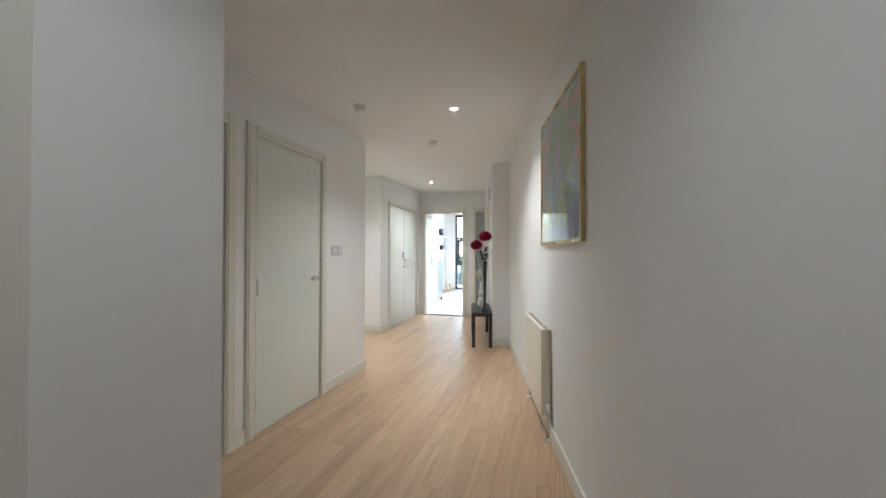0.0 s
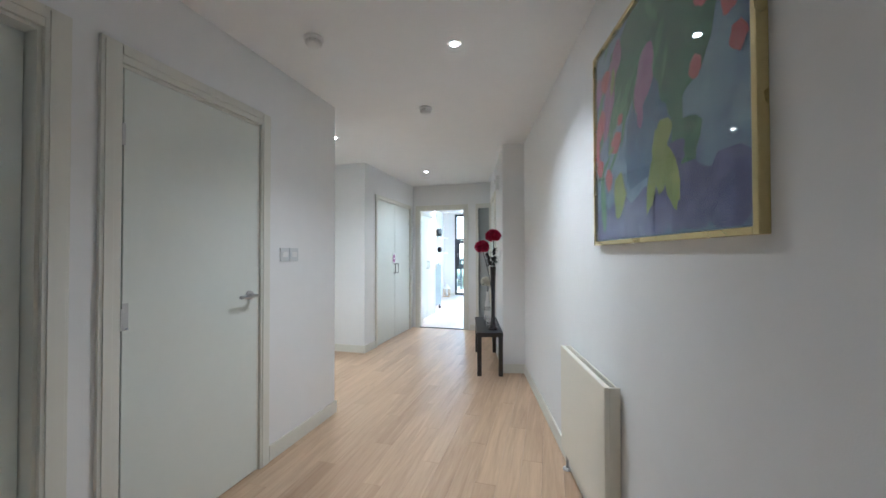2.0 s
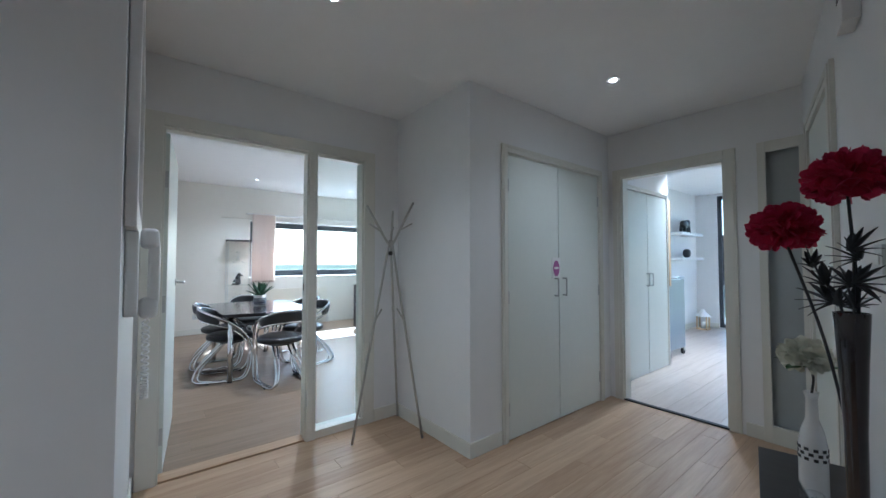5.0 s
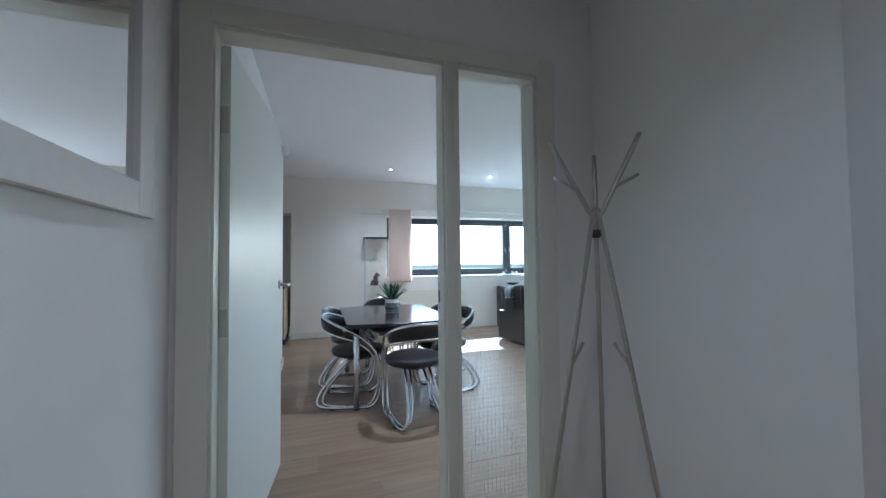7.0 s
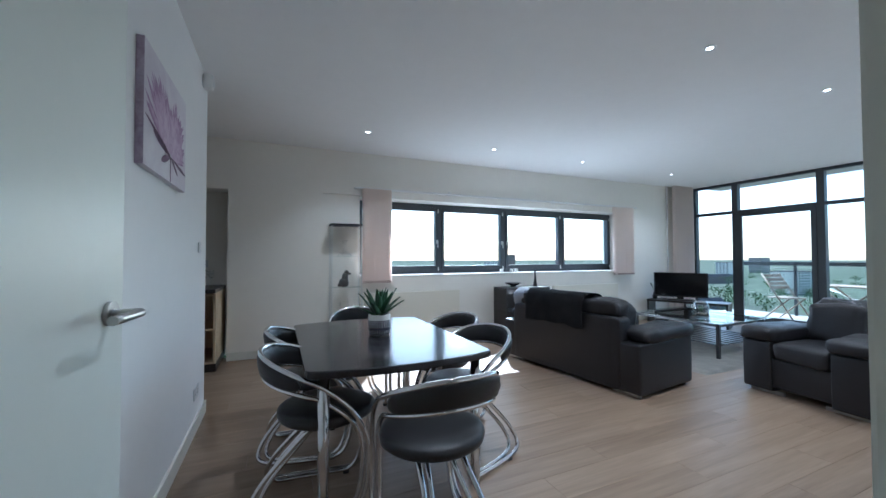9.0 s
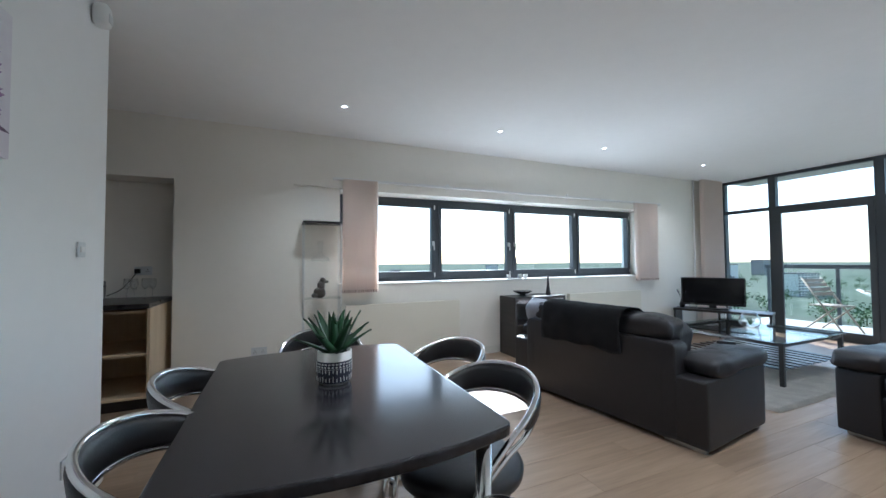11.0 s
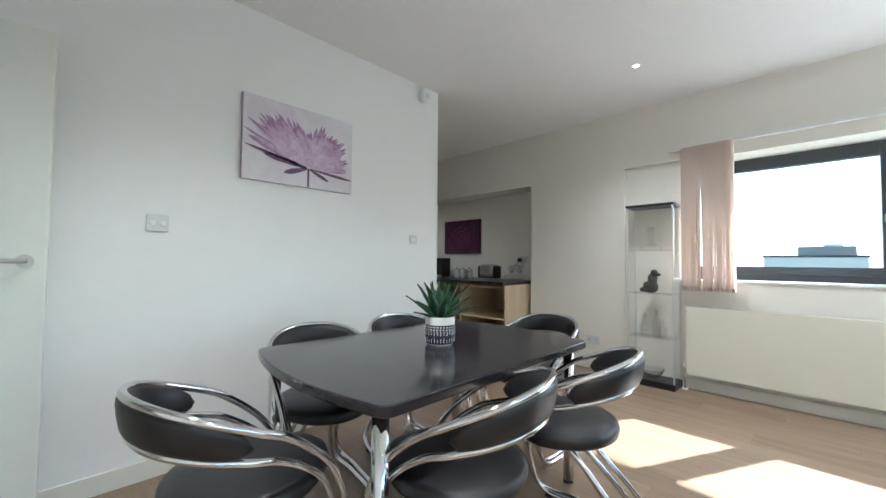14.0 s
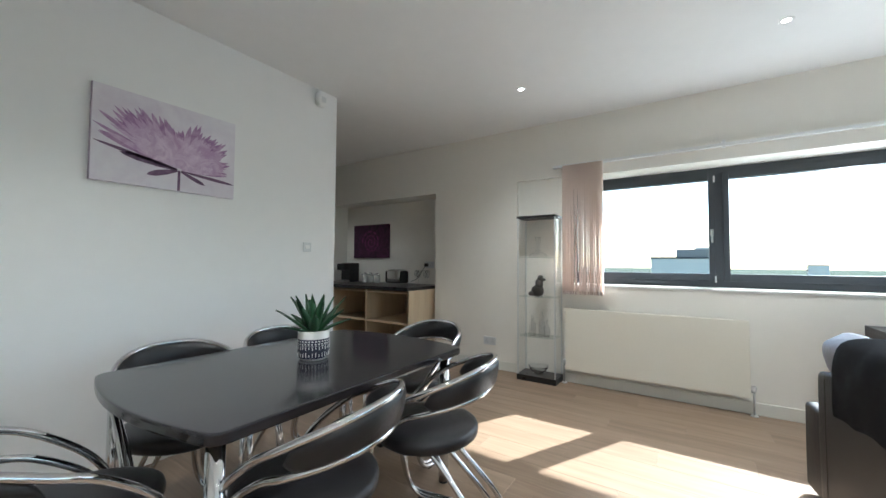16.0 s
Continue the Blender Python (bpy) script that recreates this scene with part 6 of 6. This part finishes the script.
bt = thing("balcony_table", pose(-4.95, GY + 1.1, -0.02), "grey weathered folding garden table", "table")
slatted_top(bt, -0.45, 0.45, -0.30, 0.30, 0.70, 8, "slat")
for y in (-0.24, 0.24):
    for s in (-1, 1):
        part("leg", tubed([(s * 0.36, y, 0.015), (-s * 0.36, y, 0.70)], 0.016, 8), TEAK, bt)
for x, a in ((-5.85, 75), (-3.7, -80)):
    fc_ = thing("folding_chair", pose(x, GY + 1.0, -0.02, 0, 0, a), "grey weathered folding garden chair", "chair", "balcony chairs")
    slatted_top(fc_, -0.20, 0.20, -0.20, 0.20, 0.43, 6, "seat_slat")
    for xx in (-0.2, 0.2):
        part("leg", tubed([(xx, -0.30, 0.01), (xx, 0.30, 0.90)], 0.014, 8), TEAK, fc_)
        part("leg", tubed([(xx * 0.9, 0.28, 0.01), (xx * 0.9, -0.20, 0.44)], 0.014, 8), TEAK, fc_)
    for i in range(4):
        z, y = 0.60 + 0.075 * i, 0.30 * ((0.60 + 0.075 * i - 0.45) / 0.45) + 0.005
        part("back_slat", box(-0.20, 0.20, y - 0.008, y + 0.008, z, z + 0.055, bevel=0.003), TEAK, fc_)

# ---- town below ----
FACADE = [mat("pale_render_facade", (0.60, 0.55, 0.47), 0.8, grain=0.1, scale=0.2, bump=0, spec=0.1), mat("brick_facade", (0.13, 0.10, 0.08), 0.85, grain=0.15, scale=0.3, bump=0), mat("grey_facade", (0.24, 0.225, 0.20), 0.8, grain=0.1, scale=0.2, bump=0, spec=0.1)]
ROOFS = mat("slate_roof", (0.06, 0.06, 0.065), 0.8, grain=0.2, scale=0.5, bump=0, spec=0.05)
WIND = mat("far_window", (0.08, 0.09, 0.11), 0.2, grain=0.1, bump=0)


def tower(at, w, d, h, storeys, facade, label, yaw=0, pitched=False):
    ob = thing("apartment_building" if h > 14 else "house", pose(at[0], at[1], GROUND_Z, 0, 0, yaw), label, "building")
    part("wall", box(-w / 2, w / 2, -d / 2, d / 2, 0, h), FACADE[facade], ob)
    if pitched:
        bm = bmesh.new()
        v = [bm.verts.new(p) for p in ((-w / 2 - 0.4, -d / 2 - 0.4, h), (w / 2 + 0.4, -d / 2 - 0.4, h), (w / 2 + 0.4, d / 2 + 0.4, h), (-w / 2 - 0.4, d / 2 + 0.4, h), (-w / 2, 0, h + d * 0.4), (w / 2, 0, h + d * 0.4))]
        for q in ((0, 1, 5, 4), (2, 3, 4, 5), (1, 2, 5), (3, 0, 4), (0, 3, 2, 1)):
            bm.faces.new([v[i] for i in q])
        part("roof", bm, ROOFS, ob)
    else:
        part("roof", box(-w / 2 - 0.3, w / 2 + 0.3, -d / 2 - 0.3, d / 2 + 0.3, h, h + 0.7), ROOFS, ob)
    sh = h / storeys
    cols = max(2, int(w / 5))
    for face in (-1, 1):
        for s in range(storeys):
            bm = bmesh.new()
            for c in range(cols):
                x = -w / 2 + (c + 0.5) * w / cols
                y0 = face * d / 2
                bx(bm, x - w / cols * 0.3, x + w / cols * 0.3, min(y0, y0 + face * 0.1), max(y0, y0 + face * 0.1), (s + 0.3) * sh, (s + 0.8) * sh)
            part("window_row", bm, WIND, ob)
    return ob


b0 = tower((-205, 6), 24, 27, 38.0, 10, 0, "long pale flat-roofed block near the flats", 0)
part("plant_room", box(-9, 9, -4, 11, 38.7, 42.0), FACADE[2], b0, "grey plant room on the roof")
part("plant_room", box(-6, 2, 3, 8, 42.0, 43.2), FACADE[0], b0)
rnd = random.Random(21)
for k in range(46):
    a = radians(rnd.uniform(-40, 118))          # bearing, from +y towards -x
    r = rnd.uniform(170, 1200)
    x, y = -math.sin(a) * r, math.cos(a) * r
    if abs(x + 205) < 90 and abs(y - 6) < 50:
        continue
    big = r > 450 and rnd.random() < 0.35
    if big:
        tower((x, y), rnd.uniform(18, 40), rnd.uniform(14, 22), rnd.uniform(20, 42), 8, rnd.choice((0, 2, 1)), "distant pale block of flats", rnd.uniform(0, 180))
    else:
        tower((x, y), rnd.uniform(14, 46), rnd.uniform(8, 12), rnd.uniform(5, 9), 2, rnd.choice((0, 1, 1, 2)), "distant terraced houses with slate roofs", rnd.uniform(0, 180), True)


def canopy(name, seed, count, r0, r1, a0, a1, label):
    """Clumped crowns of far trees, many small facets with gaps."""
    rg = random.Random(seed)
    bm = bmesh.new()
    for _ in range(count):
        a, r = radians(rg.uniform(a0, a1)), r0 + (r1 - r0) * rg.random() ** 1.6
        cx, cy, h = -math.sin(a) * r, math.cos(a) * r, rg.uniform(6, 13)
        for _ in range(110):
            p = Vector((rg.gauss(0, 1), rg.gauss(0, 1), rg.gauss(0, 0.7)))
            c = Vector((cx, cy, GROUND_Z + h * 0.62)) + Vector((p.x * h * 0.24, p.y * h * 0.24, p.z * h * 0.26))
            s = h * rg.uniform(0.03, 0.065)
            n1 = Vector((rg.uniform(-1, 1), rg.uniform(-1, 1), rg.uniform(0.2, 1))).normalized()
            u = n1.orthogonal().normalized()
            v = n1.cross(u)
            q = [c + (u * math.cos(t) + v * math.sin(t)) * s * rg.uniform(0.6, 1.2) + n1 * s * 0.2 * rg.uniform(-1, 1) for t in (0, 1.26, 2.5, 3.77, 5.03)]
            bm.faces.new([bm.verts.new(w) for w in q])
        tube(bm, [(cx, cy, GROUND_Z), (cx, cy, GROUND_Z + h * 0.6)], [h * 0.03, h * 0.015], 5)
    ob = put(name, bm, mat("far_foliage", (0.075, 0.12, 0.05), 0.9, grain=0.4, scale=0.3, bump=0, spec=0.1))
    tagged(ob, label, "trees", kind="stuff")


canopy("far_trees", 5, 900, 140, 900, -45, 118, "green tree crowns spread over the town below")


# ---- plank floors, last ----
def planks(name, x0, x1, y0, y1, width, length, material, label, top=0.0):
    base = struct(name, box(x0, x1, y0, y1, top - 0.03, top - 0.006), RUBBER, label)
    cache = {}
    nx = math.ceil((x1 - x0) / width)
    for i in range(nx):
        a, b = x0 + i * width, min(x1, x0 + (i + 1) * width)
        y = y0 - (i * 0.37 % 1.0) * length
        while y < y1:
            c, d = max(y, y0), min(y + length, y1)
            if d - c > 0.02:
                key = (round(b - a, 3), round(d - c, 3))
                if key not in cache:
                    w, h = key
                    g = 0.0003
                    bm = bmesh.new()
                    lo = [bm.verts.new(p) for p in ((g, g, -0.0055), (w - g, g, -0.0055), (w - g, h - g, -0.0055), (g, h - g, -0.0055))]
                    mid = [bm.verts.new(p) for p in ((g, g, -0.001), (w - g, g, -0.001), (w - g, h - g, -0.001), (g, h - g, -0.001))]
                    e = g + 0.0008
                    hi = [bm.verts.new(p) for p in ((e, e, 0), (w - e, e, 0), (w - e, h - e, 0), (e, h - e, 0))]
                    for lower, upper in ((lo, mid), (mid, hi)):
                        for k in range(4):
                            bm.faces.new((lower[k], lower[(k + 1) % 4], upper[(k + 1) % 4], upper[k]))
                    bm.faces.new(hi)
                    me = bpy.data.meshes.new("plank")
                    bm.to_mesh(me)
                    bm.free()
                    me.materials.append(material)
                    cache[key] = me
                ob = new("plank", cache[key])
                ob.location = (a, c, top)
                ob.parent = base
            y += length
    return base


planks("floor_hall", DW, 2.75, -1.6, EW, 0.12, 1.15, OAK, "oak laminate plank floor with a light satin sheen")
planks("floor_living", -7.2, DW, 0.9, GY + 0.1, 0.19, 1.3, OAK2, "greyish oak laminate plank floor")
planks("floor_bedroom", DW, 1.5, EW, GY + 0.2, 0.19, 1.3, OAK3, "pale oak laminate plank floor of the bedroom")
